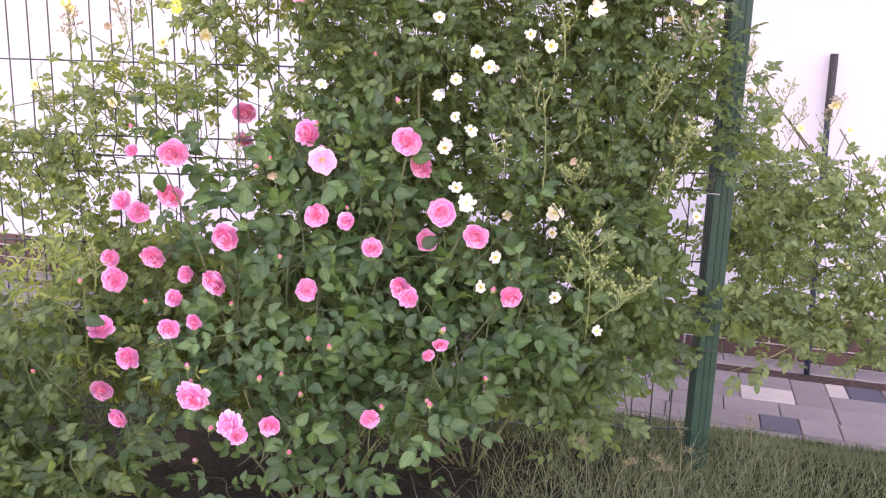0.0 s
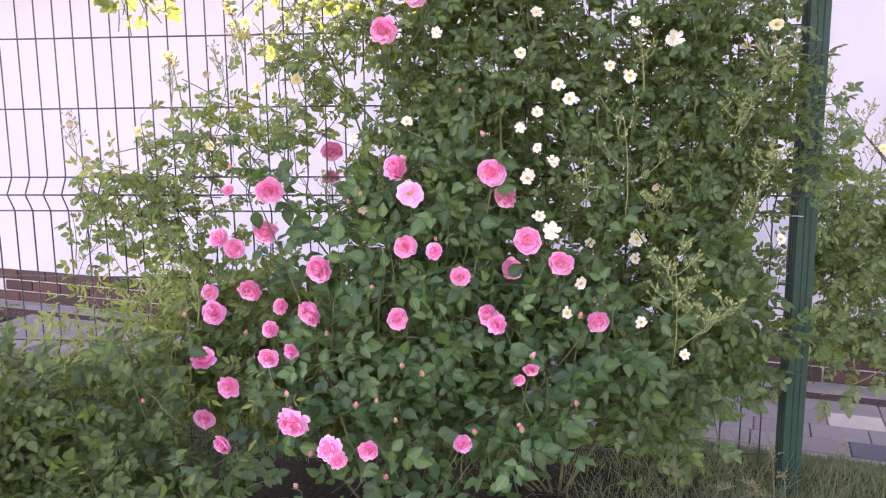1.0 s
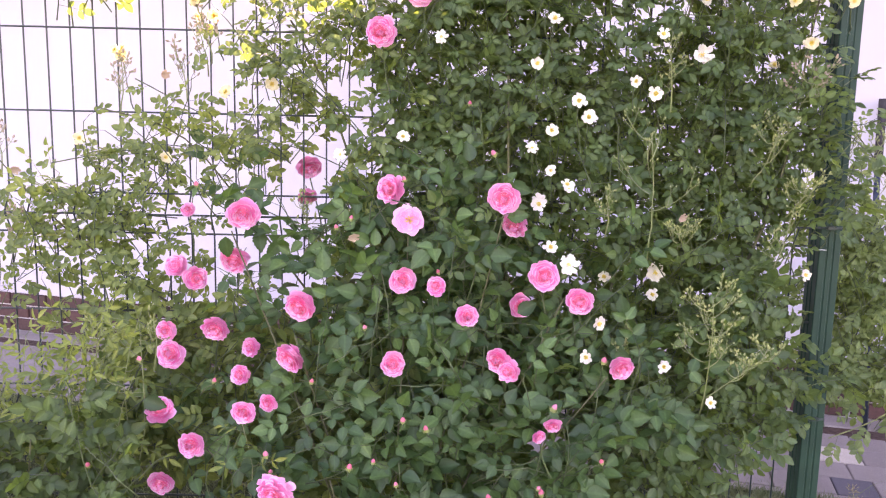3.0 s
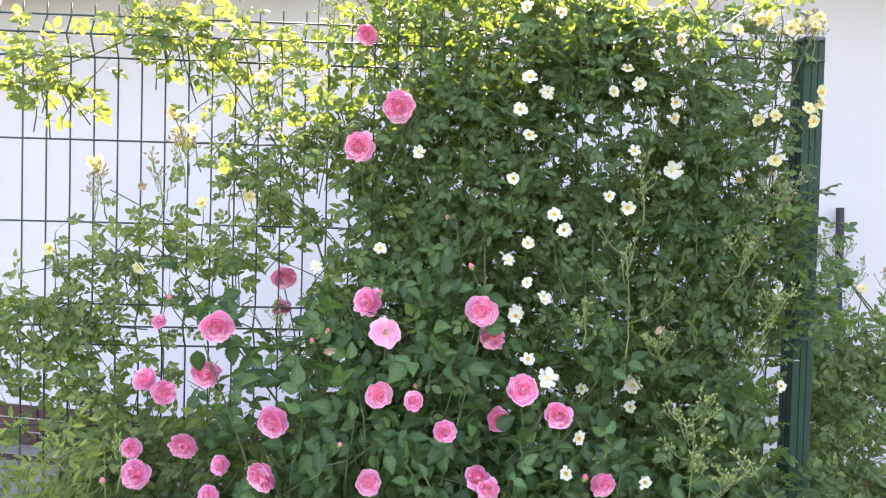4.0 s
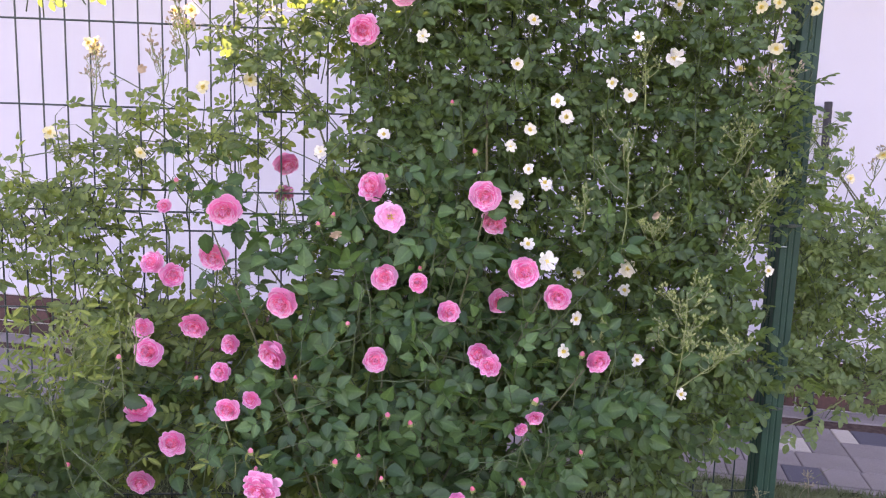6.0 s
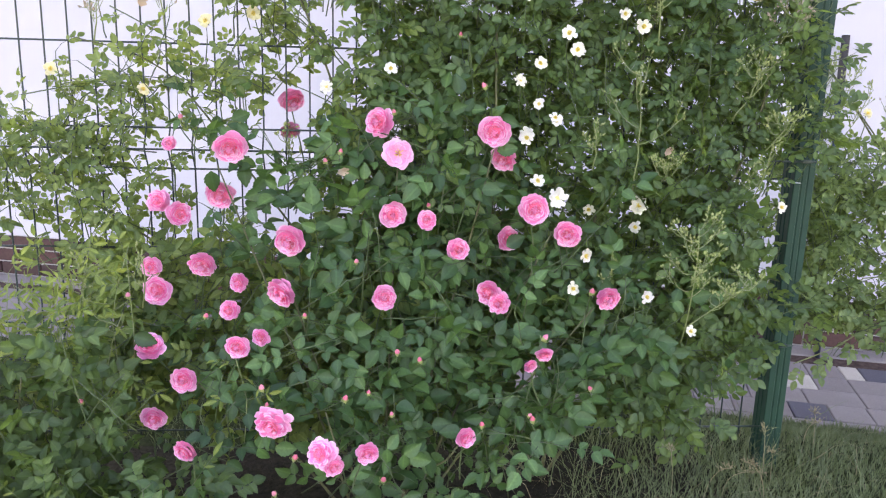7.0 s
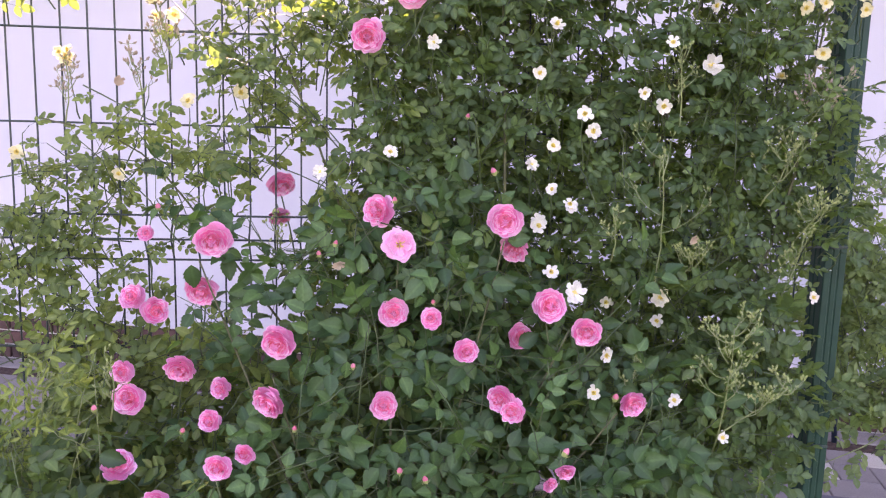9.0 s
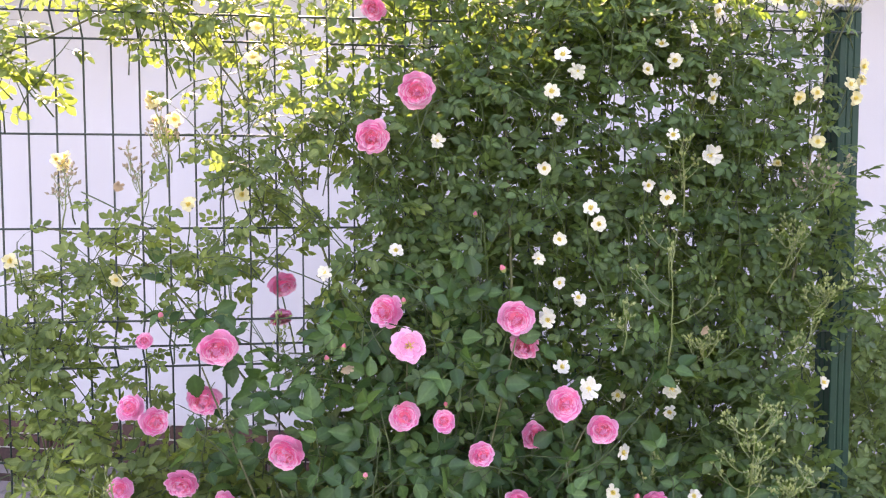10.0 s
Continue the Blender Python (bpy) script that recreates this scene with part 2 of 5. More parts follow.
# ---- mesh building ----
class Mesh:
    """Vertices and faces gathered in arrays, with a material number for each face."""

    def __init__(self):
        self.v, self.f, self.m, self.n, self.rib = [], [], [], 0, []

    def add(self, verts, faces, mat=0, rib=None):
        verts = np.asarray(verts, dtype=np.float64)
        self.v.append(verts)
        self.rib.append(np.zeros(len(verts)) if rib is None else rib)
        for face in faces:
            self.f.append(tuple(i + self.n for i in face))
        self.m += [mat] * len(faces)
        self.n += len(verts)

    def add_many(self, verts, faces, mat=0, rib=None):
        """verts: k copies of one shape, (k, n, 3); rib: 1 on a leaf's midrib, 0 at its edge."""
        k, n, _ = verts.shape
        self.v.append(verts.reshape(-1, 3))
        self.rib.append(np.zeros(k * n) if rib is None else np.tile(rib, k))
        for j in range(k):
            o = self.n + j * n
            self.f += [tuple(i + o for i in face) for face in faces]
        self.m += [mat] * (k * len(faces))
        self.n += k * n

    def data(self, name, mats, smooth=True):
        me = bpy.data.meshes.new(name)
        me.from_pydata(np.concatenate(self.v).tolist() if self.v else [], [], self.f)
        for m in mats:
            me.materials.append(m)
        me.polygons.foreach_set("material_index", self.m)
        me.polygons.foreach_set("use_smooth", [smooth] * len(self.f))
        if self.rib and any(q.any() for q in self.rib):
            me.attributes.new("rib", "FLOAT", "POINT").data.foreach_set("value", np.concatenate(self.rib))
        me.update()
        return me


def child(name, mesh, parent, m=None, label=""):
    """A mesh object under a thing or part; m is its pose in the parent's frame."""
    ob = new(name, mesh)
    ob.parent = parent
    if m is not None:
        ob.matrix_basis = m
    if label:
        ob["label"] = label
    return ob


def part(name, bm, mat, parent, label="", smooth=False, m=None):
    me = bpy.data.meshes.new(name)
    bm.to_mesh(me)
    bm.free()
    me.materials.append(mat)
    if smooth:
        me.polygons.foreach_set("use_smooth", [True] * len(me.polygons))
    return child(name, me, parent, m, label)


def box(bm, lo, hi, bevel=0.0):
    c = [(a + b) / 2 for a, b in zip(lo, hi)]
    s = [b - a for a, b in zip(lo, hi)]
    made = bmesh.ops.create_cube(bm, size=1.0, matrix=Matrix.Translation(c) @ Matrix.Diagonal((*s, 1)))
    if bevel:
        edges = list({e for v in made["verts"] for e in v.link_edges})
        bmesh.ops.bevel(bm, geom=edges, offset=bevel, segments=1, affect="EDGES")
    return bm


def boxed(lo, hi, bevel=0.0):
    return box(bmesh.new(), lo, hi, bevel)


def frame_of(z, twist=0.0):
    """A rotation whose third axis is z."""
    z = np.asarray(z, float)
    z = z / (np.linalg.norm(z) + 1e-9)
    a = np.array([0.0, 0.0, 1.0]) if abs(z[2]) < 0.9 else np.array([1.0, 0.0, 0.0])
    x = np.cross(a, z)
    x /= np.linalg.norm(x)
    y = np.cross(z, x)
    c, s = math.cos(twist), math.sin(twist)
    return np.stack([c * x + s * y, c * y - s * x, z], axis=1)


def tube(mesh, pts, r0, r1, sides=5, mat=0):
    pts = np.asarray(pts, float)
    k = len(pts)
    rings = []
    for i, p in enumerate(pts):
        d = pts[min(i + 1, k - 1)] - pts[max(i - 1, 0)]
        R = frame_of(d)
        r = r0 + (r1 - r0) * i / (k - 1)
        for j in range(sides):
            a = 2 * math.pi * j / sides
            rings.append(p + r * (math.cos(a) * R[:, 0] + math.sin(a) * R[:, 1]))
    faces = []
    for i in range(k - 1):
        for j in range(sides):
            a, b = i * sides + j, i * sides + (j + 1) % sides
            faces.append((a, b, b + sides, a + sides))
    faces.append(tuple(range(sides))[::-1])
    faces.append(tuple(range((k - 1) * sides, k * sides)))
    mesh.add(rings, faces, mat)


def bend(p0, p1, sag=(0, 0, 0), k=7, wob=0.0, r=rng):
    """A bowed line between two points."""
    p0, p1, sag = np.array(p0, float), np.array(p1, float), np.array(sag, float)
    out = []
    for i in range(k):
        t = i / (k - 1)
        p = p0 + (p1 - p0) * t + sag * (4 * t * (1 - t))
        if 0 < i < k - 1 and wob:
            p = p + np.array([r.uniform(-wob, wob) for _ in range(3)])
        out.append(p)
    return out


# one leaflet: along +y from its foot, face up +z, length 1
def leaflet_shape(width, fold, droop, serrate=0.0):
    st = [(0.0, 0.0), (0.16, 0.62), (0.38, 1.0), (0.62, 0.88), (0.84, 0.46), (1.0, 0.0)]
    v, f = [], []
    for i, (t, w) in enumerate(st):
        z = -droop * t * t
        v.append((0, t, z))
        if 0 < i < len(st) - 1:
            v.append((-w * width / 2, t + 0.03 - serrate * (i % 2), z + fold * w))
            v.append((w * width / 2, t + 0.03 + serrate * (i % 2), z + fold * w * 0.9))
    last = len(v) - 1
    # foot 0; station i: mid 3i-2, left 3i-1, right 3i
    f += [(0, 1, 2), (0, 3, 1)]
    for i in range(1, 4):
        a, b = 3 * i - 2, 3 * i + 1
        f += [(a, b, b + 1, a + 1), (a, a + 2, b + 2, b)]
    f += [(10, last, 11), (10, 12, last)]
    return np.array(v), f


LEAFLET, LEAFLET_F = leaflet_shape(0.62, 0.12, 0.14)
SLIM, SLIM_F = leaflet_shape(0.34, 0.06, 0.22)


def toothed_shape(width, fold, droop, n=6):
    """A broad leaflet with a saw edge and a creased midrib."""
    def half(t):
        return 0.5 * width * math.sin(math.pi * min(t, 1.0) ** 0.72) ** 0.85 if 0 < t < 1 else 0.0

    v, f = [], []
    for i in range(n + 1):
        t = i / n
        v.append((0, t, -droop * t * t))
    for side in (-1, 1):
        prev = 0
        for i in range(n):
            t = i / n
            tip_t = min(t + 0.85 / n, 0.985)
            w = half(tip_t) * 1.07 + (0.012 if i == n - 1 else 0)
            v.append((side * w, tip_t + 0.03, -droop * t * t + fold * w * 2.2 - 0.05 * w * (i % 2)))
            tip = len(v) - 1
            if i < n - 1:
                w2 = half((i + 1) / n) * 0.93
                v.append((side * w2, (i + 1) / n + 0.015, -droop * t * t + fold * w2 * 2.2))
                nxt = len(v) - 1
                face = (i, prev, tip, nxt, i + 1) if i else (0, tip, nxt, 1)
            else:
                nxt = n
                face = (i, prev, tip, n)
            f.append(face if side < 0 else face[::-1])
            prev = nxt
    return np.array(v), f


BROAD, BROAD_F = toothed_shape(0.70, 0.19, 0.18)
RIB_BROAD = np.array([1.0 if abs(p[0]) < 1e-6 else 0.0 for p in BROAD])
RIB_LEAFLET = np.array([1.0 if abs(p[0]) < 1e-6 else 0.0 for p in LEAFLET])


def compound(count, length, r, shape=LEAFLET, size=1.0):
    """Leaflets of one compound leaf as (k, n, 3), with its midrib points: foot at the origin, along +y, face up +z."""
    pairs = (count - 1) // 2
    spots = []
    for i in range(pairs):
        t = 0.42 + 0.40 * i / max(pairs - 1, 1) if pairs > 1 else 0.55
        for side in (-1, 1):
            spots.append((t, side * r.uniform(48, 72), (0.82 + 0.12 * i) * r.uniform(0.85, 1.1)))
    spots.append((0.95, r.uniform(-10, 10), 1.12))
    curl = r.uniform(0.0, 0.25)
    out = []
    for t, ang, s in spots:
        a = radians(ang)
        L = shape * (length * 0.46 * size * s)
        tip, roll = r.uniform(-0.45, 0.25), r.uniform(-0.35, 0.35)
        ct, stt, cr, sr = math.cos(tip), math.sin(tip), math.cos(roll), math.sin(roll)
        L = L @ np.array([[cr, 0, sr], [0, 1, 0], [-sr, 0, cr]]).T
        L = L @ np.array([[1, 0, 0], [0, ct, -stt], [0, stt, ct]]).T
        ca, sa = math.cos(a), math.sin(a)
        L = L @ np.array([[ca, sa, 0], [-sa, ca, 0], [0, 0, 1]]).T
        out.append(L + np.array([0, t * length, -curl * length * t * t]))
    rib = [np.array([0, t * length, -curl * length * t * t]) for t in (0.0, 0.5, 1.0)]
    return np.stack(out), rib


def place(verts, R, p):
    return verts @ R.T + p


def leaf_frame(out, up, r):
    """y along out, z near up."""
    y = np.asarray(out, float)
    y = y / np.linalg.norm(y)
    z = np.asarray(up, float)
    z = z - y * (z @ y)
    z = z / (np.linalg.norm(z) + 1e-9)
    return np.stack([np.cross(y, z), y, z], axis=1)


def leaf_variants(name, kinds, mats, count, length, shape=LEAFLET, faces=LEAFLET_F):
    made = []
    for i in range(kinds):
        r = random.Random(100 + i)
        m = Mesh()
        L, rib = compound(count if i % 3 else max(3, count - 2), length, r, shape)
        m.add_many(L, faces, 0, RIB_BROAD if shape is BROAD else RIB_LEAFLET)
        tube(m, rib, length * 0.012, length * 0.006, 3, 1)
        made.append(m.data(name, mats))
    return made


# ---- the house, its wall at a slant to the fence ----
HOUSE = pose(1.57, 3.60, 0, 0, 0, -16)
PAVE_Z, PLINTH, EAVE = -0.15, 0.078, 2.44
wall_house = tagged(new("wall_house"), "white plastered house wall on a brick plinth", "wall", kind="structure")
wall_house.matrix_world = HOUSE
part("plaster", boxed((-9, 0.0, PLINTH), (4.5, 0.30, 2.75)), M_PLASTER, wall_house, "smooth white plaster")
part("mortar", boxed((-9, 0.006, -0.40), (4.5, 0.30, PLINTH - 0.003)), M_MORTAR, wall_house, "pale mortar bed")
brick_me = bpy.data.meshes.new("brick")
bm = boxed((0.005, -0.012, 0.005), (0.245, 0.05, 0.070), 0.004)
bm.to_mesh(brick_me)
bm.free()
brick_me.materials.append(M_BRICK)

soffit = tagged(new("soffit"), "dark brown boarded soffit under the eaves", "soffit", kind="structure")
soffit.matrix_world = HOUSE
for i in range(7):
    part("board", boxed((-9, -0.73 + i * 0.1045, EAVE), (4.5, -0.73 + i * 0.1045 + 0.0995, EAVE + 0.02), 0.003), M_SOFFIT, soffit)
part("fascia", boxed((-9, -0.762, EAVE - 0.02), (4.5, -0.735, EAVE + 0.075), 0.004), M_SOFFIT, soffit)
roof = tagged(new("roof"), "low pitched brown tiled roof", "roof", kind="structure")
roof.matrix_world = HOUSE
bm = bmesh.new()
prof = [(-0.80, 2.52), (4.0, 4.6), (8.80, 2.52), (8.80, 2.56), (4.0, 4.68), (-0.80, 2.56)]
ring = [[bm.verts.new((x, y, z)) for y, z in prof] for x in (-9.3, 4.8)]
for i in range(6):
    j = (i + 1) % 6
    bm.faces.new((ring[0][i], ring[0][j], ring[1][j], ring[1][i]))
bm.faces.new(ring[0][::-1])
bm.faces.new(ring[1])
part("roof_plane", bm, M_ROOF, roof)
for nm, lo, hi in (("wall_east", (4.2, 0.30, -0.4), (4.5, 8.0, 2.75)), ("wall_west", (-9, 0.30, -0.4), (-8.7, 8.0, 2.75)), ("wall_back", (-9, 8.0, -0.4), (4.5, 8.3, 2.75))):
    w = tagged(new(nm), "white plastered outer wall", "wall", kind="structure")
    w.matrix_world = HOUSE
    part("plaster", boxed(lo, hi), M_PLASTER, w)

# ---- ground: lawn that falls a little towards the paving ----
HN = Vector((math.sin(radians(16)), math.cos(radians(16))))


def behind(x, y):
    """How far behind the line of the house wall a place lies."""
    return (x - 1.57) * HN.x + (y - 3.60) * HN.y


def ground_z(x, y):
    b = behind(x, y)
    if b < -1.45:
        return 0.0
    if b < -0.93:
        t = (b + 1.45) / 0.52
        return -0.135 * t * t * (3 - 2 * t)
    return -0.19 if b > -0.90 else -0.135 - 0.055 * (b + 0.93) / 0.03


fine = list(np.arange(-3.0, 3.01, 0.06))
xs = [-400, -120, -40, -15, -7, -4.5] + fine + [4.5, 7, 15, 40, 120, 400]
ys = [-400, -120, -40, -15, -7, -4.5] + list(np.arange(-3.0, 5.6, 0.06)) + [7, 15, 40, 120, 400]
gm = Mesh()
gv = []
for y in ys:
    for x in xs:
        lump = 0.012 * noise.noise((x * 3, y * 3, 0)) if abs(x) < 4 and -3 < y and behind(x, y) < -1.2 else 0.0
        gv.append((x, y, ground_z(x, y) + lump))
w = len(xs)
gm.add(gv, [(j * w + i, j * w + i + 1, (j + 1) * w + i + 1, (j + 1) * w + i) for j in range(len(ys) - 1) for i in range(w - 1)])
# bare soil in the bed, lawn all round it
for k, face in enumerate(gm.f):
    x, y, _ = (np.array(gv[face[0]]) + np.array(gv[face[2]])) / 2
    gm.m[k] = 0 if -2.4 < x < 0.55 and 1.2 + 0.08 * math.sin(5 * x) < y < 2.35 else 1
ground = tagged(new("ground", gm.data("ground", [M_SOIL, M_LAWN])), "dull green lawn with a bed of dark garden soil", "ground", kind="structure")

# ---- fence ----
FY, FTOP = 2.217, 1.612
ROWS_DOWN = (0, 0.05, 0.10, 0.30, 0.50, 0.70, 0.75, 0.80, 1.00, 1.20, 1.25, 1.30, 1.50)
FOLD_MID = (0.05, 0.75, 1.25)
fence = tagged(new("mesh_fence"), "dark green welded wire mesh fence panel with pressed folds", "fence")
fence.location = (0.70, FY, 0)
wm = Mesh()
line = [(0, 0, FTOP + 0.03)]
for d in ROWS_DOWN:
    line.append((0, -0.030 if d in FOLD_MID else 0.0, FTOP - d))
line.append((0, 0, FTOP - 1.525))
tube(wm, line, 0.0022, 0.0022, 6)
upright_me = wm.data("upright_wire", [M_WIRE])
for k in range(76):
    x = -0.904 + 0.0566 * (27 - k)
    if x < 0.69:
        child("upright_wire", upright_me, fence, Matrix.Translation((x - 0.70, 0, 0)))
wm = Mesh()
tube(wm, [(-3.45, 0, 0), (-1.7, 0, 0), (0.030, 0, 0)], 0.0026, 0.0026, 6)
rail_me = wm.data("cross_wire", [M_WIRE])
for d in ROWS_DOWN:
    child("cross_wire", rail_me, fence, Matrix.Translation((0, (-0.030 if d in FOLD_MID else 0.0) - 0.0045, FTOP - d)))


def fence_post(x, y):
    post = tagged(new("fence_post"), "dark green ribbed steel fence post standing in grass", "post", group="fence posts")
    post.location = (x, y, 0)
    hx, hy = 0.0275, 0.033
    outline = []
    # a rectangular tube with two shallow grooves down each broad face
    for sx, sy, ex, ey in ((-hx, -hy, hx, -hy), (hx, -hy, hx, hy), (hx, hy, -hx, hy), (-hx, hy, -hx, -hy)):
        nx, ny = (ey - sy), -(ex - sx)
        ln = math.hypot(nx, ny)
        nx, ny = nx / ln, ny / ln
        for t, d in ((0.04, 0), (0.30, 0), (0.33, 0.002), (0.38, 0.002), (0.41, 0), (0.59, 0), (0.62, 0.002), (0.67, 0.002), (0.70, 0), (0.96, 0)):
            outline.append((sx + (ex - sx) * t - nx * d, sy + (ey - sy) * t - ny * d))
    bm = bmesh.new()
    low = [bm.verts.new((px, py, -0.25)) for px, py in outline]
    top = [bm.verts.new((px, py, 1.610)) for px, py in outline]
    for i in range(len(outline)):
        j = (i + 1) % len(outline)
        bm.faces.new((low[i], low[j], top[j], top[i]))
    bm.faces.new(top)
    part("post_tube", bm, M_POST, post)
    part("post_cap", boxed((-hx - 0.001, -hy - 0.001, 1.6105), (hx + 0.001, hy + 0.001, 1.625), 0.004), M_WIRE, post, "black plastic cap")
    for d in (0.05, 0.75, 1.25):
        z = FTOP - d
        part("clip", boxed((-hx * 0.6, -hy - 0.011, z - 0.004), (hx * 0.3, -hy + 0.0005, z + 0.004), 0.001), M_WIRE, post, "dark green panel clip")
    return post


fence_post(0.7075, 2.2225)
fence_post(-2.77, 2.2225)
tie = tagged(new("wire_tie"), "thin pale wire tie round the fence post", "wire tie")
tie.location = (0.676, 2.187, 0.806)
tm = Mesh()
tube(tm, [(-0.02, 0.006, 0.0), (0.0, -0.001, 0.001), (0.02, -0.002, 0.0)], 0.0013, 0.0013, 5)
child("wire", tm.data("wire", [M_CLIP]), tie)

# ---- long tool leaning on the house wall ----
tool = tagged(new("garden_tool"), "long handled tool with black grip leaning on the white wall", "garden tool")
tool.location = (1.555, 3.50, PAVE_Z)
tm = Mesh()
tube(tm, [(0, -0.06, 0.0), (0, 0.0, 0.6), (0.0, 0.055, 1.20)], 0.0125, 0.0125, 10)
child("handle", tm.data("handle", [M_TUBE]), tool, label="dark blue steel tube")
tm = Mesh()
tube(tm, [(0, 0.047, 1.13), (0, 0.048, 1.15), (0, 0.052, 1.24), (0, 0.056, 1.35), (0, 0.058, 1.382), (0, 0.0585, 1.392)], 0.0165, 0.0165, 12)
child("grip", tm.data("grip", [M_GRIP]), tool, label="black rubber grip")


# ---- flowers ----
def petal(mesh, phi, rb, rt, hb, ht, width, curl, r, mat, nu=4, nv=4, rim=None):
    c, s = math.cos(phi), math.sin(phi)
    wob = [r.uniform(-1, 1) for _ in range(4)]
    v = []
    for j in range(nv + 1):
        t = j / nv
        for i in range(nu + 1):
            u = 2 * i / nu - 1
            te = t * (1 - 0.11 * u * u * t - (0.05 * t if abs(u) < 0.2 else 0.0))
            rad = rb + (rt - rb) * math.sin(te * math.pi / 2) + curl * te ** 4
            hgt = hb + (ht - hb) * (1 - math.cos(te * math.pi / 2)) - curl * 0.7 * te ** 5
            wid = width * (0.30 + 0.95 * te - 0.35 * te ** 3)
            rad -= 0.22 * wid * u * u
            rad += 0.07 * rt * wob[0] * math.sin(3 * u + wob[1] * 3) * te
            hgt += 0.05 * wob[2] * math.sin(4 * u + wob[3] * 3) * te * rt
            lat = u * wid * 0.5
            v.append((rad * c - lat * s, rad * s + lat * c, hgt))
    k = nu + 1
    f = [(j * k + i, j * k + i + 1, (j + 1) * k + i + 1, (j + 1) * k + i) for j in range(nv) for i in range(nu)]
    mesh.add(v, f, mat)
    if rim is not None:
        mesh.m[-nu:] = [rim] * nu


def heart_petal(mesh, cx, cy, ang, rad, span, h0, h1, r, mat, rim):
    """A narrow petal standing upright, wrapped round a fold of the heart."""
    nu, nv = 6, 3
    w = [r.uniform(-1, 1) for _ in range(4)]
    v = []
    for j in range(nv + 1):
        t = j / nv
        for i in range(nu + 1):
            u = 2 * i / nu - 1
            a = ang + u * span
            q = rad * (0.72 + 0.34 * t + 0.10 * t ** 3) * (1 + 0.10 * w[0] * math.sin(3 * u + 3 * w[1]))
            h = h0 + (h1 - h0) * t * (1 - 0.20 * u * u) + 0.035 * w[2] * math.sin(4 * u + 3 * w[3]) * t
            v.append((cx + q * math.cos(a), cy + q * math.sin(a), h))
    k = nu + 1
    mesh.add(v, [(j * k + i, j * k + i + 1, (j + 1) * k + i + 1, (j + 1) * k + i) for j in range(nv) for i in range(nu)], mat)
    mesh.m[-nu:] = [rim] * nu


def rose_mesh(seed, loose=0.0, open_heart=False):
    """A full, quartered garden rose of radius 1, facing +z."""
    r = random.Random(seed)
    m = Mesh()
    # petals a ring, inner and outer radius, foot and lip height, width, curl, material
    rings = [(7, 0.22, 1.00, -0.50, -0.06, 0.98, 0.12, 1), (8, 0.22, 0.97, -0.40, 0.14, 0.86, 0.10, 1), (8, 0.30, 0.88, -0.14, 0.33, 0.84, 0.07, 0),
             (8, 0.34, 0.76, 0.06, 0.40, 0.64, 0.07, 0), (8, 0.32, 0.62, 0.14, 0.45, 0.50, 0.07, 0)]
    if open_heart:
        rings = [(n, 0.02, rt, -0.12, ht * 0.8, wd, cu, mat) for n, _, rt, _, ht, wd, cu, mat in rings]
    for k, (n, rb, rt, hb, ht, wd, cu, mat) in enumerate(rings):
        off = r.uniform(0, 6)
        for i in range(n):
            j = r.uniform(-0.26, 0.26)
            petal(m, off + 2 * math.pi * i / n + j, rb, rt * (r.uniform(0.80, 1.07) if k < 2 else r.uniform(0.86, 1.08)) * (1 + loose * 0.2), hb, ht + r.uniform(-0.12, 0.10) - loose * 0.25 * (k < 3), wd * r.uniform(0.82, 1.15),
                  cu + loose * 0.12 + r.uniform(-0.04, 0.10), r, mat, 5, 6, 3)
    if not open_heart:
        # the packed floor of the heart
        for k in range(9):
            a = k * 0.698 + r.uniform(-0.1, 0.1)
            petal(m, a, 0.0, 0.62, 0.20 + r.uniform(-0.02, 0.02), 0.20, 0.46, -0.02, r, 2, 3, 3)
        folds = r.choice((3, 4, 4, 5))
        off = r.uniform(0, 6)
        for q in range(folds):
            a = off + 2 * math.pi * q / folds + r.uniform(-0.2, 0.2)
            d = 0.30 * r.uniform(0.85, 1.1)
            cx, cy = d * math.cos(a), d * math.sin(a)
            top = r.uniform(0.46, 0.58)
            for k in range(5):
                heart_petal(m, cx * (1 - 0.05 * k), cy * (1 - 0.05 * k), a + r.uniform(-0.35, 0.35) + math.pi * (k % 2), 0.075 + 0.055 * k, r.uniform(0.9, 1.45), 0.12, top - 0.02 * k + r.uniform(-0.06, 0.05), r, 2 if k < 4 else 0, 1 if k % 2 else 3)
        for k in range(4):
            heart_petal(m, r.uniform(-0.04, 0.04), r.uniform(-0.04, 0.04), r.uniform(0, 6.3), 0.05 + 0.035 * k, r.uniform(1.0, 1.6), 0.14, 0.52 + r.uniform(-0.06, 0.03), r, 2, 1)
    return m


def calyx_mesh(seed, size=1.0):
    """Five sepals and the top of the stalk."""
    r = random.Random(seed)
    m = Mesh()
    for i in range(5):
        petal(m, i * 1.257, 0.10 * size, 0.55 * size, -0.58 * size, -0.40 * size, 0.22 * size, 0.10 * size, r, 0, 2, 3)
    tube(m, [(0, 0, -0.42 * size), (0.01, 0, -0.62 * size), (0.02, 0.01, -0.70 * size), (0.04, 0.02, -1.0), (0.06, 0.02, -1.4)], 0.14 * size, 0.05, 6, 0)
    return m


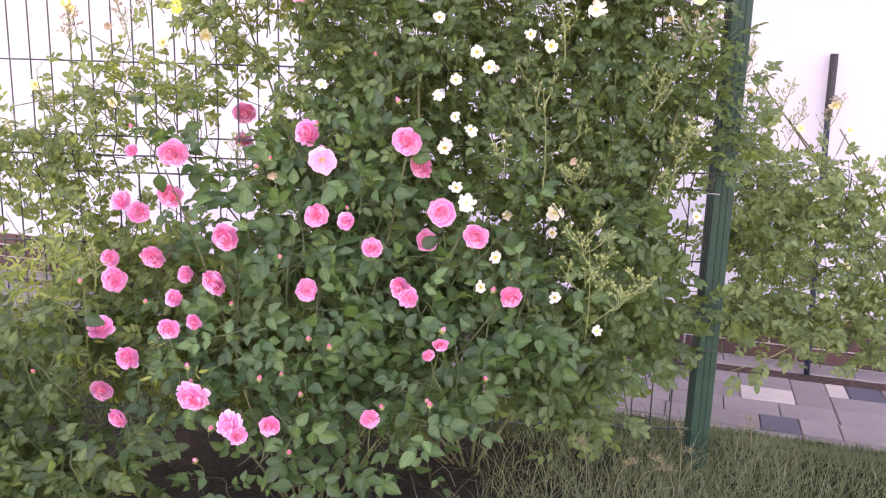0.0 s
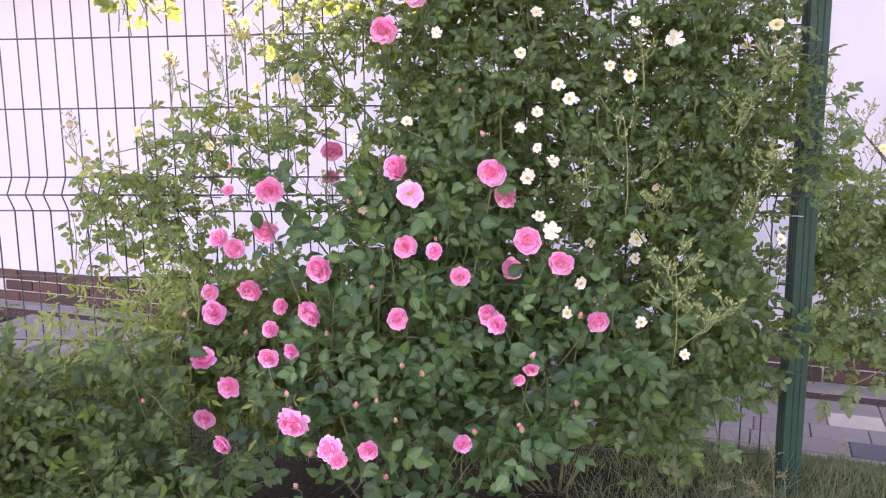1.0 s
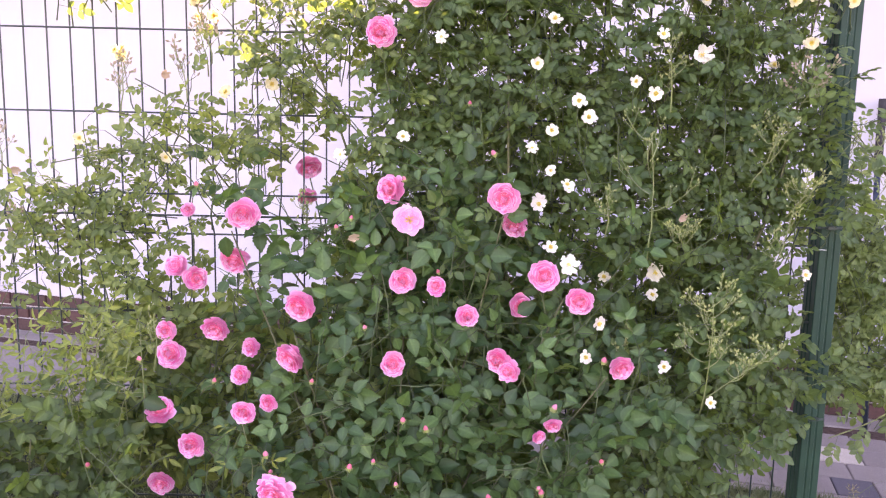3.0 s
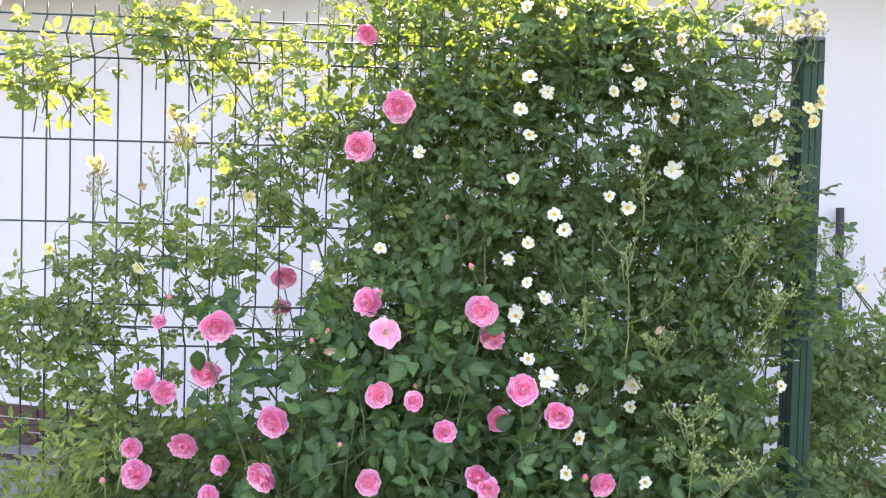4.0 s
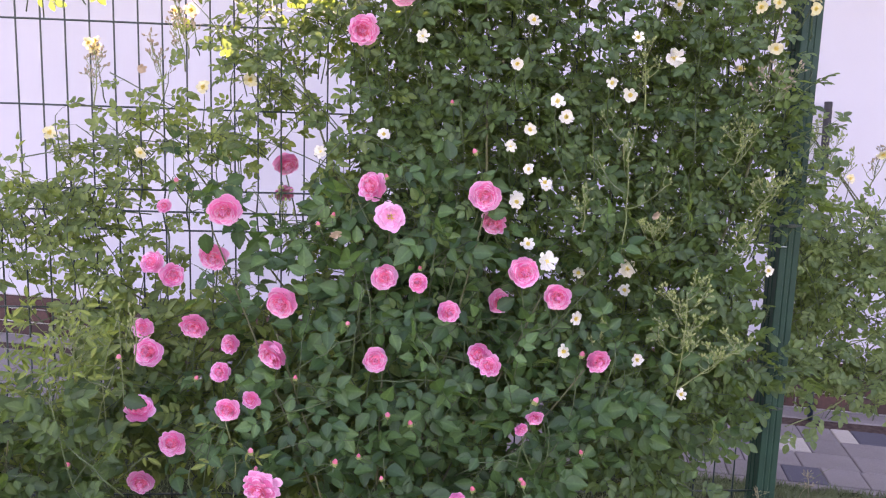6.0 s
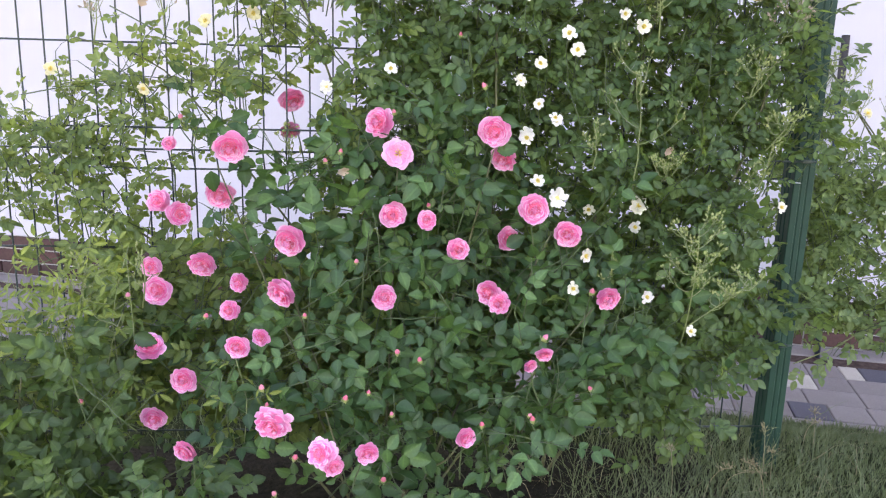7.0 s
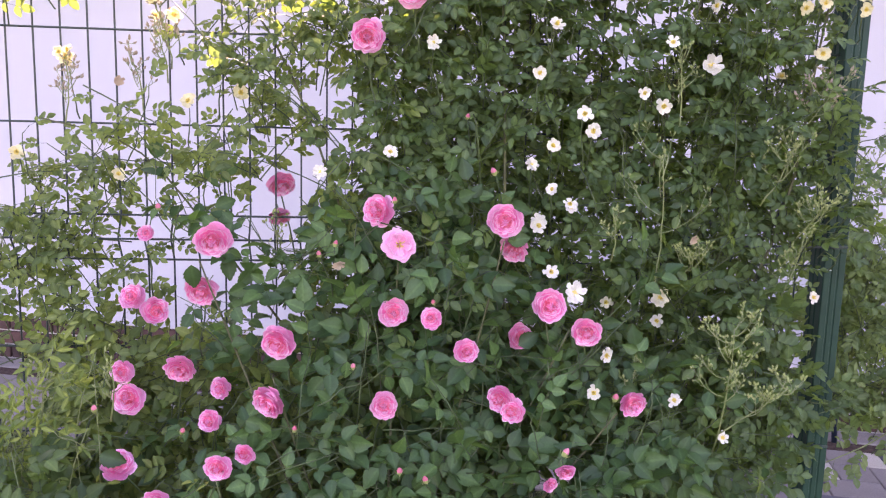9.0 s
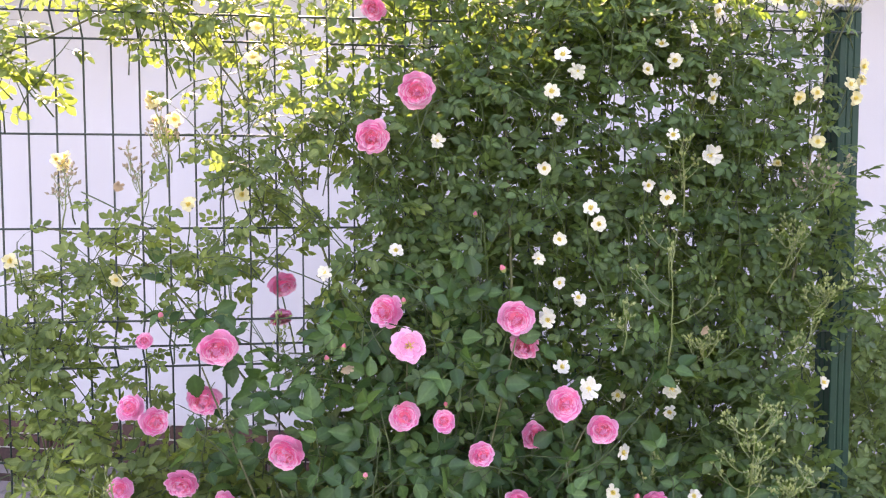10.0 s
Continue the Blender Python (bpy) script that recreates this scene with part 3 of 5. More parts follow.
def stamens(m, rad, z, n, r, mat):
    for _ in range(n):
        a, q = r.uniform(0, 6.3), rad * math.sqrt(r.random())
        x, y = q * math.cos(a), q * math.sin(a)
        tube(m, [(x * 0.3, y * 0.3, -0.1), (x, y, z + r.uniform(0.05, 0.18)), (x * 1.05, y * 1.05, z + r.uniform(0.18, 0.26))], 0.018, 0.035, 3, mat)


def small_rose_mesh(seed, layers):
    """A small open rambler flower of radius 1 with yellow stamens."""
    r = random.Random(seed)
    m = Mesh()
    for k in range(layers):
        n, rt = ((6, 6, 5) if layers < 3 else (8, 8, 7, 5))[k], (1.0, 0.84, 0.66, 0.45)[k]
        off = r.uniform(0, 6)
        for i in range(n):
            petal(m, off + 2 * math.pi * i / n + r.uniform(-0.2, 0.2), 0.015, rt * r.uniform(0.78, 1.10), -0.06, (0.12, 0.30, 0.44, 0.50)[k] * r.uniform(0.5, 1.4), rt * (r.uniform(0.62, 0.92) if layers < 3 else r.uniform(0.42, 0.70)), 0.10, r, 0, 3, 4)
            m.m[-12:-9] = [1] * 3
    return m


def heart_mesh(seed, rad=0.34, z=0.10, n=26):
    m = Mesh()
    stamens(m, rad, z, n, random.Random(seed), 0)
    return m


def bud_mesh(seed, length, mats_top):
    """A pointed bud, foot at the origin, along +z; slot 0 petals, 1 green."""
    r = random.Random(seed)
    m = Mesh()
    prof = [(0.0, 0.12), (0.10, 0.27), (0.28, 0.34), (0.52, 0.35), (0.78, 0.26), (0.96, 0.13), (1.04, 0.02)]
    k = 8
    v = [(q * length * math.cos(2 * math.pi * i / k + 0.5 * t), q * length * math.sin(2 * math.pi * i / k + 0.5 * t), t * length) for t, q in prof for i in range(k)]
    low = [(j * k + i, j * k + (i + 1) % k, (j + 1) * k + (i + 1) % k, (j + 1) * k + i) for j in range(3) for i in range(k)]
    high = [(j * k + i, j * k + (i + 1) % k, (j + 1) * k + (i + 1) % k, (j + 1) * k + i) for j in range(3, 6) for i in range(k)]
    m.add(v, low + high)
    m.m[-len(high) - len(low):] = [1] * len(low) + [mats_top] * len(high)
    for i in range(5):
        a = i * 1.257 + r.uniform(-0.2, 0.2)
        petal(m, a, length * 0.36, length * r.uniform(0.48, 0.62), length * 0.05, length * r.uniform(0.35, 0.6), length * 0.22, 0.0, r, 1, 2, 3)
    tube(m, [(0, 0, 0.02 * length), (0.05 * length, 0.05 * length, -0.5 * length), (0.2 * length, 0.3 * length, -1.0 * length)], 0.08 * length, 0.06 * length, 5, 2)
    return m


PINK_MATS = [M_PETAL, M_PETAL_OUT, M_PETAL_HEART, M_PETAL_RIM]
PINK = [rose_mesh(i).data("flower", PINK_MATS) for i in range(5)]
PINK_LOOSE = [rose_mesh(20 + i, 0.9).data("flower", PINK_MATS) for i in range(2)]
PINK_OPEN = rose_mesh(30, 0.3, True).data("flower", [M_PETAL_OUT, M_PETAL_RIM, M_PETAL_OUT, M_PETAL_RIM])
WHITE = [small_rose_mesh(40 + i, 2 - (i == 0)).data("flower", [M_WHITE, M_YOLK]) for i in range(4)]
WHITE_FULL = [small_rose_mesh(50 + i, 4).data("flower", [M_WHITE, M_YOLK]) for i in range(2)]
CREAM = [small_rose_mesh(60 + i, 2).data("flower", [M_CREAM, M_YOLK]) for i in range(2)]
FADED = small_rose_mesh(66, 2).data("withered_flower", [M_FADED, M_FADED])
CALYX = calyx_mesh(35).data("calyx", [M_STEM])
CALYX_SMALL = calyx_mesh(36, 0.45).data("calyx", [M_STEM])
STAMENS = [heart_mesh(37 + i).data("stamen_tuft", [M_STAMEN]) for i in range(2)]
PINK_BUD = [bud_mesh(70 + i, 1.0, 0).data("bud", [M_BUD_PINK, M_BUD, M_STEM]) for i in range(3)]


def facing(d, p, size, r):
    R = frame_of(d, r.uniform(0, 6.3))
    m = Matrix(R.tolist()).to_4x4()
    return Matrix.Translation(p) @ m @ Matrix.Diagonal((size, size, size, 1))


# ---- shoots with leaves ----
class Plant:
    """A shrub: an empty at its foot, with canes, twigs, leaves and flowers as parts."""

    def __init__(self, name, label, category, foot, seed):
        self.ob = tagged(new(name), label, category)
        self.ob.location = foot
        self.foot = np.array(foot, float)
        self.r = random.Random(seed)
        self.leaves = Mesh()
        self.light_leaves = Mesh()
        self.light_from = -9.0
        self.twigs = Mesh()
        self.single = []
        self.room = lambda p: True
        self.shape = LEAFLET

    def leaf(self, p, out, up, length, count, variants=None, shape=LEAFLET):
        r = self.r
        R = leaf_frame(out, up, r)
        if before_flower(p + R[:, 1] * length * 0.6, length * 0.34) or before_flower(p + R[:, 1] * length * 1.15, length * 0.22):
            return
        if variants and len(self.single) < 300 and self.pick(p):
            m = Matrix(R.tolist()).to_4x4()
            s = length / 0.1
            self.single.append((r.choice(variants), Matrix.Translation((p - self.foot).tolist()) @ m @ Matrix.Diagonal((s, s, s, 1))))
            return
        L, rib = compound(count, length, r, shape)
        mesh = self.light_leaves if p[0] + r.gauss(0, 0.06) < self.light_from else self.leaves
        mesh.add_many(place(L, R, p - self.foot), BROAD_F if shape is BROAD else LEAFLET_F, 0, RIB_BROAD if shape is BROAD else RIB_LEAFLET)
        tube(self.twigs, place(np.array(rib), R, p - self.foot), length * 0.011, length * 0.006, 3)

    def pick(self, p):
        return True

    def shoot(self, p0, p1, sag, length, count, step, variants=None, lean=(0, -0.5, 0.75), thick=0.0016, slim=False):
        r = self.r
        line = bend(p0, p1, sag, 6, 0.004, r)
        total = sum(np.linalg.norm(line[i + 1] - line[i]) for i in range(5))
        k = max(2, int(total / step))
        spots = []
        for i in range(1, k + 1):
            t = min(i / k * 5, 4.999)
            j = int(t)
            p = line[j] + (line[j + 1] - line[j]) * (t - j)
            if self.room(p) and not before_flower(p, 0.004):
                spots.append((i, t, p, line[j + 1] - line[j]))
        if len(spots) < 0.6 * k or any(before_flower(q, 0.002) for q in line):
            return
        end = int(math.ceil(spots[-1][1])) + 1
        if end > 1:
            tube(self.twigs, [q - self.foot for q in line[:end]], thick, thick * 0.6, 4)
        side = r.choice((-1, 1))
        for i, t, p, d in spots:
            d = d / np.linalg.norm(d)
            side = -side
            across = np.array([side * r.uniform(0.4, 1.0), r.uniform(-0.7, 0.35), r.uniform(-0.75, 0.25)])
            out = across + d * (0.35 if i < k else 1.6)
            up = np.array(lean) + np.array([r.gauss(0, 0.50), r.gauss(0, 0.42), r.gauss(0, 0.42)])
            self.leaf(p, out, up, length * r.uniform(0.75, 1.15), count if r.random() < 0.7 else count - 2, variants, SLIM if slim else self.shape)

    def fill(self, cx, cz, rx, rz, y0, y1, shoots, length, count, step=0.036, reach=(0.12, 0.28), variants=None, up=0.75, lean=(0, -0.70, 0.58), slope=0.0):
        r = self.r
        for _ in range(shoots):
            a, q = r.uniform(0, 2 * math.pi), math.sqrt(r.random())
            x, z = cx + rx * q * math.cos(a), cz + rz * q * math.sin(a)
            y = r.uniform(y0, y1) + slope * (z - cz)
            ln = r.uniform(*reach)
            ang = r.gauss(0, 0.8)
            d = np.array([math.sin(ang), r.uniform(-0.45, 0.25), up * math.cos(ang) + r.uniform(-0.2, 0.2)])
            d = d / np.linalg.norm(d) * ln
            p0 = np.array([x, y, max(z, 0.03)]) - d * 0.5
            p0[2] = max(p0[2], 0.02)
            p1 = p0 + d
            if not (self.room(p0 * 0.5 + p1 * 0.5)):
                continue
            self.shoot(p0, p1, (r.uniform(-0.02, 0.02), -0.02, r.uniform(0.0, 0.03)), length, count, step, variants, lean)

    def cane(self, pts, r0, r1, mat=None):
        m = Mesh()
        dense = []
        for i in range(len(pts) - 1):
            for t in (0, 0.25, 0.5, 0.75):
                a, b, c, d = (np.array(pts[max(0, min(len(pts) - 1, k))], float) for k in (i - 1, i, i + 1, i + 2))
                dense.append(0.5 * (2 * b + (c - a) * t + (2 * a - 5 * b + 4 * c - d) * t * t + (3 * b - a - 3 * c + d) * t ** 3))
        dense.append(np.array(pts[-1], float))
        tube(m, [q - self.foot for q in dense], r0, r1, 6)
        return child("cane", m.data("cane", [mat or M_CANE]), self.ob)

    def flower(self, mesh, p, d, size, name="flower", label=""):
        ob = child(name, mesh, self.ob, Matrix.Translation((-self.foot).tolist()) @ facing(d, p, size, self.r), label)
        if name == "flower":
            small = mesh in WHITE + WHITE_FULL + CREAM
            child("calyx", CALYX_SMALL if small else CALYX, ob)
            if (small and mesh not in WHITE_FULL) or mesh is PINK_OPEN:
                child("stamen_tuft", STAMENS[len(self.ob.children) % 2], ob, label="yellow stamens")
        return ob

    def stalk(self, p, q, sag=(0, 0, -0.02), thick=0.0012):
        """A flower's stalk, which keeps clear of the other flowers."""
        for k in range(8):
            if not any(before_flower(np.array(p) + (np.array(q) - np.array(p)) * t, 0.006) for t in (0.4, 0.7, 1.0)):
                break
            q = np.array(p) + np.array((self.r.uniform(-0.06, 0.06), self.r.uniform(0.03, 0.09), -self.r.uniform(0.04, 0.12)))
        else:
            return
        tube(self.twigs, [a - self.foot for a in bend(p, q, sag, 6, 0.003, self.r)], thick, thick * 1.5, 5)

    def panicle(self, foot, tip, spread, n, mat, bud=0.0045, name="panicle"):
        """A branching head of small buds."""
        r = self.r
        m = Mesh()
        foot, tip = np.array(foot, float), np.array(tip, float)
        tube(m, [a - self.foot for a in bend(foot, tip, (0.006, 0, 0), 6, 0.002, r)], 0.0019, 0.001, 5, 0)
        prof = [(0.0, 0.35), (0.35, 0.5), (0.75, 0.32), (1.15, 0.05)]
        for i in range(n):
            t = 0.35 + 0.65 * (i + r.random()) / n
            b = foot + (tip - foot) * t
            a = r.uniform(0, 6.3)
            e = b + np.array([math.cos(a) * spread, math.sin(a) * spread * 0.6, 0]) * r.uniform(0.4, 1.0) * (1.25 - t) * 1.4 + np.array([0, 0, spread * r.uniform(0.35, 0.9)])
            tube(m, [q - self.foot for q in bend(b, e, (0, 0, -0.004), 4, 0.001, r)], 0.0011, 0.0007, 4, 0)
            for k in range(r.randint(1, 4)):
                g = e + np.array([r.gauss(0, 1), r.gauss(0, 1), abs(r.gauss(0, 1))]) * spread * 0.16
                tube(m, [e - self.foot, g - self.foot], 0.0007, 0.0006, 3, 0)
                R = frame_of(g - e + np.array([0, 0, 0.004]))
                v = [(w * bud * math.cos(c) * 1.1, w * bud * math.sin(c) * 1.1, h * bud * 1.5) for h, w in prof for c in (0, 1.047, 2.094, 3.142, 4.189, 5.236)]
                f = [(j * 6 + c, j * 6 + (c + 1) % 6, (j + 1) * 6 + (c + 1) % 6, (j + 1) * 6 + c) for j in range(3) for c in range(6)]
                m.add(place(np.array(v), R, g - self.foot), f, 1)
        return child(name, m.data(name, [M_STEM_PALE, mat]), self.ob)

    def cyme(self, foot, tip, arms, reach, mat, bud=0.0042, bias=0.0):
        """A wide branching head: arms fork and end in small clusters of buds."""
        r = self.r
        m = Mesh()
        foot, tip = np.array(foot, float), np.array(tip, float)
        tube(m, [q - self.foot for q in bend(foot, tip, (0.008, 0, 0.004), 8, 0.002, r)], 0.0017, 0.0009, 6, 0)
        prof = [(0.0, 0.35), (0.35, 0.5), (0.75, 0.34), (1.15, 0.05)]

        def cluster(e, way):
            for _ in range(r.randint(2, 4)):
                g = e + (np.array([r.gauss(0, 1), r.gauss(0, 1), r.gauss(0.7, 0.6)]) * 0.5 + way * 0.5) * 0.0095
                tube(m, [e - self.foot, g - self.foot], 0.0006, 0.0005, 3, 0)
                R = frame_of(g - e + np.array([0, 0, 0.003]))
                s = bud * r.uniform(0.75, 1.2)
                v = [(w * s * math.cos(c) * 1.15, w * s * math.sin(c) * 1.15, q * s * 1.5) for q, w in prof for c in (0, 1.047, 2.094, 3.142, 4.189, 5.236)]
                f = [(j * 6 + c, j * 6 + (c + 1) % 6, (j + 1) * 6 + (c + 1) % 6, (j + 1) * 6 + c) for j in range(3) for c in range(6)]
                m.add(place(np.array(v), R, g - self.foot), f, 1)

        for i in range(arms):
            t = 0.42 + 0.58 * i / (arms - 1)
            b = foot + (tip - foot) * t
            a = i * 2.4 + r.uniform(-0.4, 0.4)
            ln = reach * (1.15 - 0.55 * (t - 0.42)) * r.uniform(0.75, 1.1)
            way = np.array([math.cos(a) + bias, math.sin(a) * 0.6, r.uniform(0.55, 1.0)])
            way = way / np.linalg.norm(way)
            e = b + way * ln
            line = bend(b, e, (0, 0, -0.012), 6, 0.001, r)
            tube(m, [q - self.foot for q in line], 0.0013, 0.0008, 4, 0)
            cluster(e, way)
            for k in (2, 3, 4):
                w2 = way + np.array([r.gauss(0, 0.6), r.gauss(0, 0.5), r.uniform(0.0, 0.8)])
                w2 = w2 / np.linalg.norm(w2)
                g = line[k] + w2 * ln * r.uniform(0.25, 0.45)
                tube(m, [q - self.foot for q in bend(line[k], g, (0, 0, -0.003), 3, 0.0005, r)], 0.0009, 0.0006, 4, 0)
                cluster(g, w2)
        return child("panicle", m.data("panicle", [M_STEM_PALE, mat]), self.ob)

    def done(self, leaf_mat, twig_mat=None, single_label=""):
        if self.leaves.n:
            tagged(child("foliage", self.leaves.data("foliage", [leaf_mat]), self.ob), kind="stuff")
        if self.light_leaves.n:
            tagged(child("young_foliage", self.light_leaves.data("young_foliage", [M_LEAF_PALER]), self.ob), kind="stuff")
        if self.twigs.n:
            tagged(child("twig_growth", self.twigs.data("twig_growth", [twig_mat or M_STEM]), self.ob), kind="stuff")
        for me, m in self.single:
            child("leaf", me, self.ob, m)
        return self.ob


# where the flowers stand
WHITE_A = ((0.024, 2.006, 1.157), (-0.027, 2.057, 1.09), (0.055, 2.047, 1.122), (-0.025, 2.06, 0.998), (0.013, 2.05, 0.968), (-0.048, 2.078, 0.926), (-0.018, 2.06, 0.819),
           (0.12, 2.10, 0.744), (0.244, 2.10, 0.752), (0.24, 2.10, 0.702), (0.087, 1.97, 0.658), (0.052, 1.93, 0.591), (0.24, 1.97, 0.56), (0.35, 1.96, 0.479), (0.619, 2.12, 0.753),
           (-0.07, 2.02, 1.237), (0.31, 2.08, 1.266), (0.212, 2.04, 1.309), (0.151, 2.02, 1.203), (0.205, 2.05, 1.178), (-0.045, 1.98, 1.46), (-0.062, 2.0, 1.39), (0.321, 2.09, 1.394))
WHITE_B = ((-0.369, 2.08, 1.069), (-0.515, 2.08, 1.024), (-0.285, 2.05, 1.293), (0.204, 2.09, 1.507), (0.01, 2.06, 1.44), (0.23, 2.08, 1.47), (0.17, 2.08, 1.45), (0.32, 2.08, 1.43), (-0.04, 2.08, 1.64),
           (0.04, 2.08, 1.63), (-0.16, 2.08, 1.72), (-0.03, 2.06, 1.34), (-0.07, 2.06, 1.05), (0.02, 2.06, 0.96), (-0.05, 2.06, 0.92), (0.33, 2.09, 1.58), (0.27, 2.08, 1.54), (0.21, 2.09, 1.7), (0.11, 2.09, 1.68), (0.07, 2.08, 1.12))
CREAM_A = ((0.664, 2.10, 1.40), (0.527, 2.10, 1.398), (0.521, 2.10, 1.637), (0.696, 2.15, 1.663), (0.47, 2.1, 1.61), (0.6, 2.1, 1.62), (0.66, 2.1, 1.63), (0.68, 2.1, 1.47), (0.65, 2.1, 1.43), (0.57, 2.1, 1.41),
           (-0.796, 2.15, 1.164), (-0.952, 2.18, 1.005), (-0.689, 2.17, 1.185), (-1.17, 2.2, 1.046), (-1.05, 2.17, 1.25), (-0.53, 2.15, 1.67), (-0.65, 2.15, 1.53), (-0.66, 2.15, 1.47), (-0.82, 2.15, 1.34), (0.569, 2.09, 1.301), (0.516, 2.16, 1.256))
BIG = ((-0.714, 1.957, 0.894, 33), (-0.755, 2.042, 0.776, 32), (-0.395, 2.013, 0.951, 31), (-0.14, 1.959, 0.94, 32), (-0.05, 1.928, 0.774, 32), (0.035, 1.947, 0.714, 29),
       (-0.147, 1.905, 0.587, 28), (-0.126, 1.885, 0.569, 23), (-0.378, 1.917, 0.571, 25), (0.125, 1.898, 0.577, 26), (-0.591, 1.958, 0.688, 33), (-0.604, 1.903, 0.585, 33),
       (-0.811, 1.859, 0.40, 27), (-0.877, 1.853, 0.313, 25), (-0.794, 2.009, 0.62, 30), (-0.897, 2.003, 0.56, 30), (-0.862, 2.10, 0.72, 28), (-0.716, 2.02, 0.573, 21))
MORE = ((-0.912, 2.02, 0.611, 22), (-0.727, 1.96, 0.526, 22), (-0.683, 1.80, 0.497, 23), (-0.644, 1.86, 0.497, 19), (-0.888, 1.891, 0.468, 29), (-0.361, 1.96, 0.751, 27), (-0.286, 1.945, 0.743, 21),
        (-0.216, 1.916, 0.683, 23), (-0.088, 2.02, 0.685, 27), (-0.107, 2.03, 0.87, 28), (-0.78, 1.72, 0.302, 23), (-0.41, 1.65, 0.33, 22), (-0.20, 1.766, 0.303, 21), (-0.04, 1.775, 0.489, 17),
        (-0.066, 1.78, 0.462, 14), (-0.91, 2.10, 0.751, 25), (-0.886, 2.13, 0.883, 16), (-0.611, 2.245, 0.982, 30), (-0.616, 2.245, 0.908, 25), (-0.42, 2.028, 1.298, 32), (-0.333, 2.0, 1.386, 33), (-0.412, 2.1, 1.565, 24))
BUDS = ((-0.82, 1.98, 0.95), (-0.48, 1.98, 0.88), (-0.51, 1.98, 0.86), (-0.16, 1.98, 1.03), (-0.22, 1.98, 1.14), (-0.35, 1.80, 0.48), (-0.36, 1.75, 0.36), (-0.46, 1.76, 0.39), (-0.63, 1.77, 0.41), (-0.62, 1.76, 0.38),
        (-0.76, 1.86, 0.54), (-0.92, 1.87, 0.58), (-0.99, 1.76, 0.39), (-0.55, 1.86, 0.54), (-0.3, 1.80, 0.46), (-0.41, 1.77, 0.4), (-0.17, 1.74, 0.34), (-0.07, 1.76, 0.355), (-0.06, 1.76, 0.34), (0.07, 1.79, 0.4),
        (-0.6, 1.72, 0.2), (-0.44, 1.91, 0.65), (0.08, 1.88, 0.59), (-0.28, 1.95, 0.77), (-0.36, 1.98, 0.97), (-0.04, 1.80, 0.51), (-0.56, 1.70, 0.29), (-0.38, 1.70, 0.24))
VIEW_POINT = np.array((-0.35, 0.2, 1.1))     # a point near the camera; growth between it and the flowers is left out
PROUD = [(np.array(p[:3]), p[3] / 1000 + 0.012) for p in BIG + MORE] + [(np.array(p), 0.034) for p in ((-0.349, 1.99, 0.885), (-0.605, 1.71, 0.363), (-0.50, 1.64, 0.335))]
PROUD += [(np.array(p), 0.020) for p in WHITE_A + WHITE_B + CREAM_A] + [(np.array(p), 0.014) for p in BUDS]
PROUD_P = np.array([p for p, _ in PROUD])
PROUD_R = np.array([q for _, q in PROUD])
PROUD_D = VIEW_POINT - PROUD_P
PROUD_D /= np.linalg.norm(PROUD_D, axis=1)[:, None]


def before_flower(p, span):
    """Whether growth of that reach at p would stand in front of a flower, seen from near the camera."""
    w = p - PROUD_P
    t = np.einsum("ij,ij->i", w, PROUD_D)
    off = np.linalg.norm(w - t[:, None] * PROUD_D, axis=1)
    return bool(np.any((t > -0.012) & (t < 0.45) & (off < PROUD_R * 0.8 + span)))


LEAVES_PINK = leaf_variants("leaf", 8, [M_LEAF_PINK_ONE, M_STEM], 5, 0.1, BROAD, BROAD_F)
LEAVES_WHITE = leaf_variants("leaf", 8, [M_LEAF_WHITE_ONE, M_STEM], 7, 0.1)

# ---- white rambler on the fence ----
rambler = Plant("climbing_rose", "climbing rose with small white flowers, trained over a mesh fence", "climbing rose", (0.05, 2.14, 0.0), 11)
HOLES = ((-0.64, 0.74, 0.055, 0.08), (-0.66, 0.99, 0.045, 0.045), (-0.80, 0.69, 0.045, 0.035), (-1.05, 1.27, 0.28, 0.085), (-0.93, 1.41, 0.10, 0.065), (-0.50, 1.20, 0.07, 0.07), (-0.36, 0.72, 0.03, 0.04))


# loose spots low in the growth: centre at depth 1.9, half width and half height
THIN = ((-0.652, 0.81, 0.055, 0.10), (-0.568, 0.94, 0.05, 0.06), (0.0, 0.10, 0.07, 0.05), (0.16, 0.15, 0.08, 0.08), (-1.119, 0.585, 0.115, 0.075), (-1.02, 0.50, 0.04, 0.04), (-0.66, 0.17, 0.085, 0.055), (-0.55, 0.19, 0.06, 0.045))


def open_air(p):
    return all(((p[0] - x) / a) ** 2 + ((p[2] - z) / b) ** 2 > 1 for x, z, a, b in HOLES) and loose(p)


def loose(p):
    d = p[1] - 1.9
    return all(((p[0] - x - (x + 0.38) * 0.59 * d) / a) ** 2 + ((p[2] - z + (1.07 - z) * 0.59 * d) / b) ** 2 > 1 for x, z, a, b in THIN)


def clear_of_post(p):
    """The climber is tied in short of the post; a few shoots lap over it."""
    return open_air(p) and (p[0] - 0.5 * (p[1] - 2.2) < 0.645 or p[2] > 1.56 or (0.84 < p[2] < 1.30 and p[0] - 0.5 * (p[1] - 2.2) < 0.672))


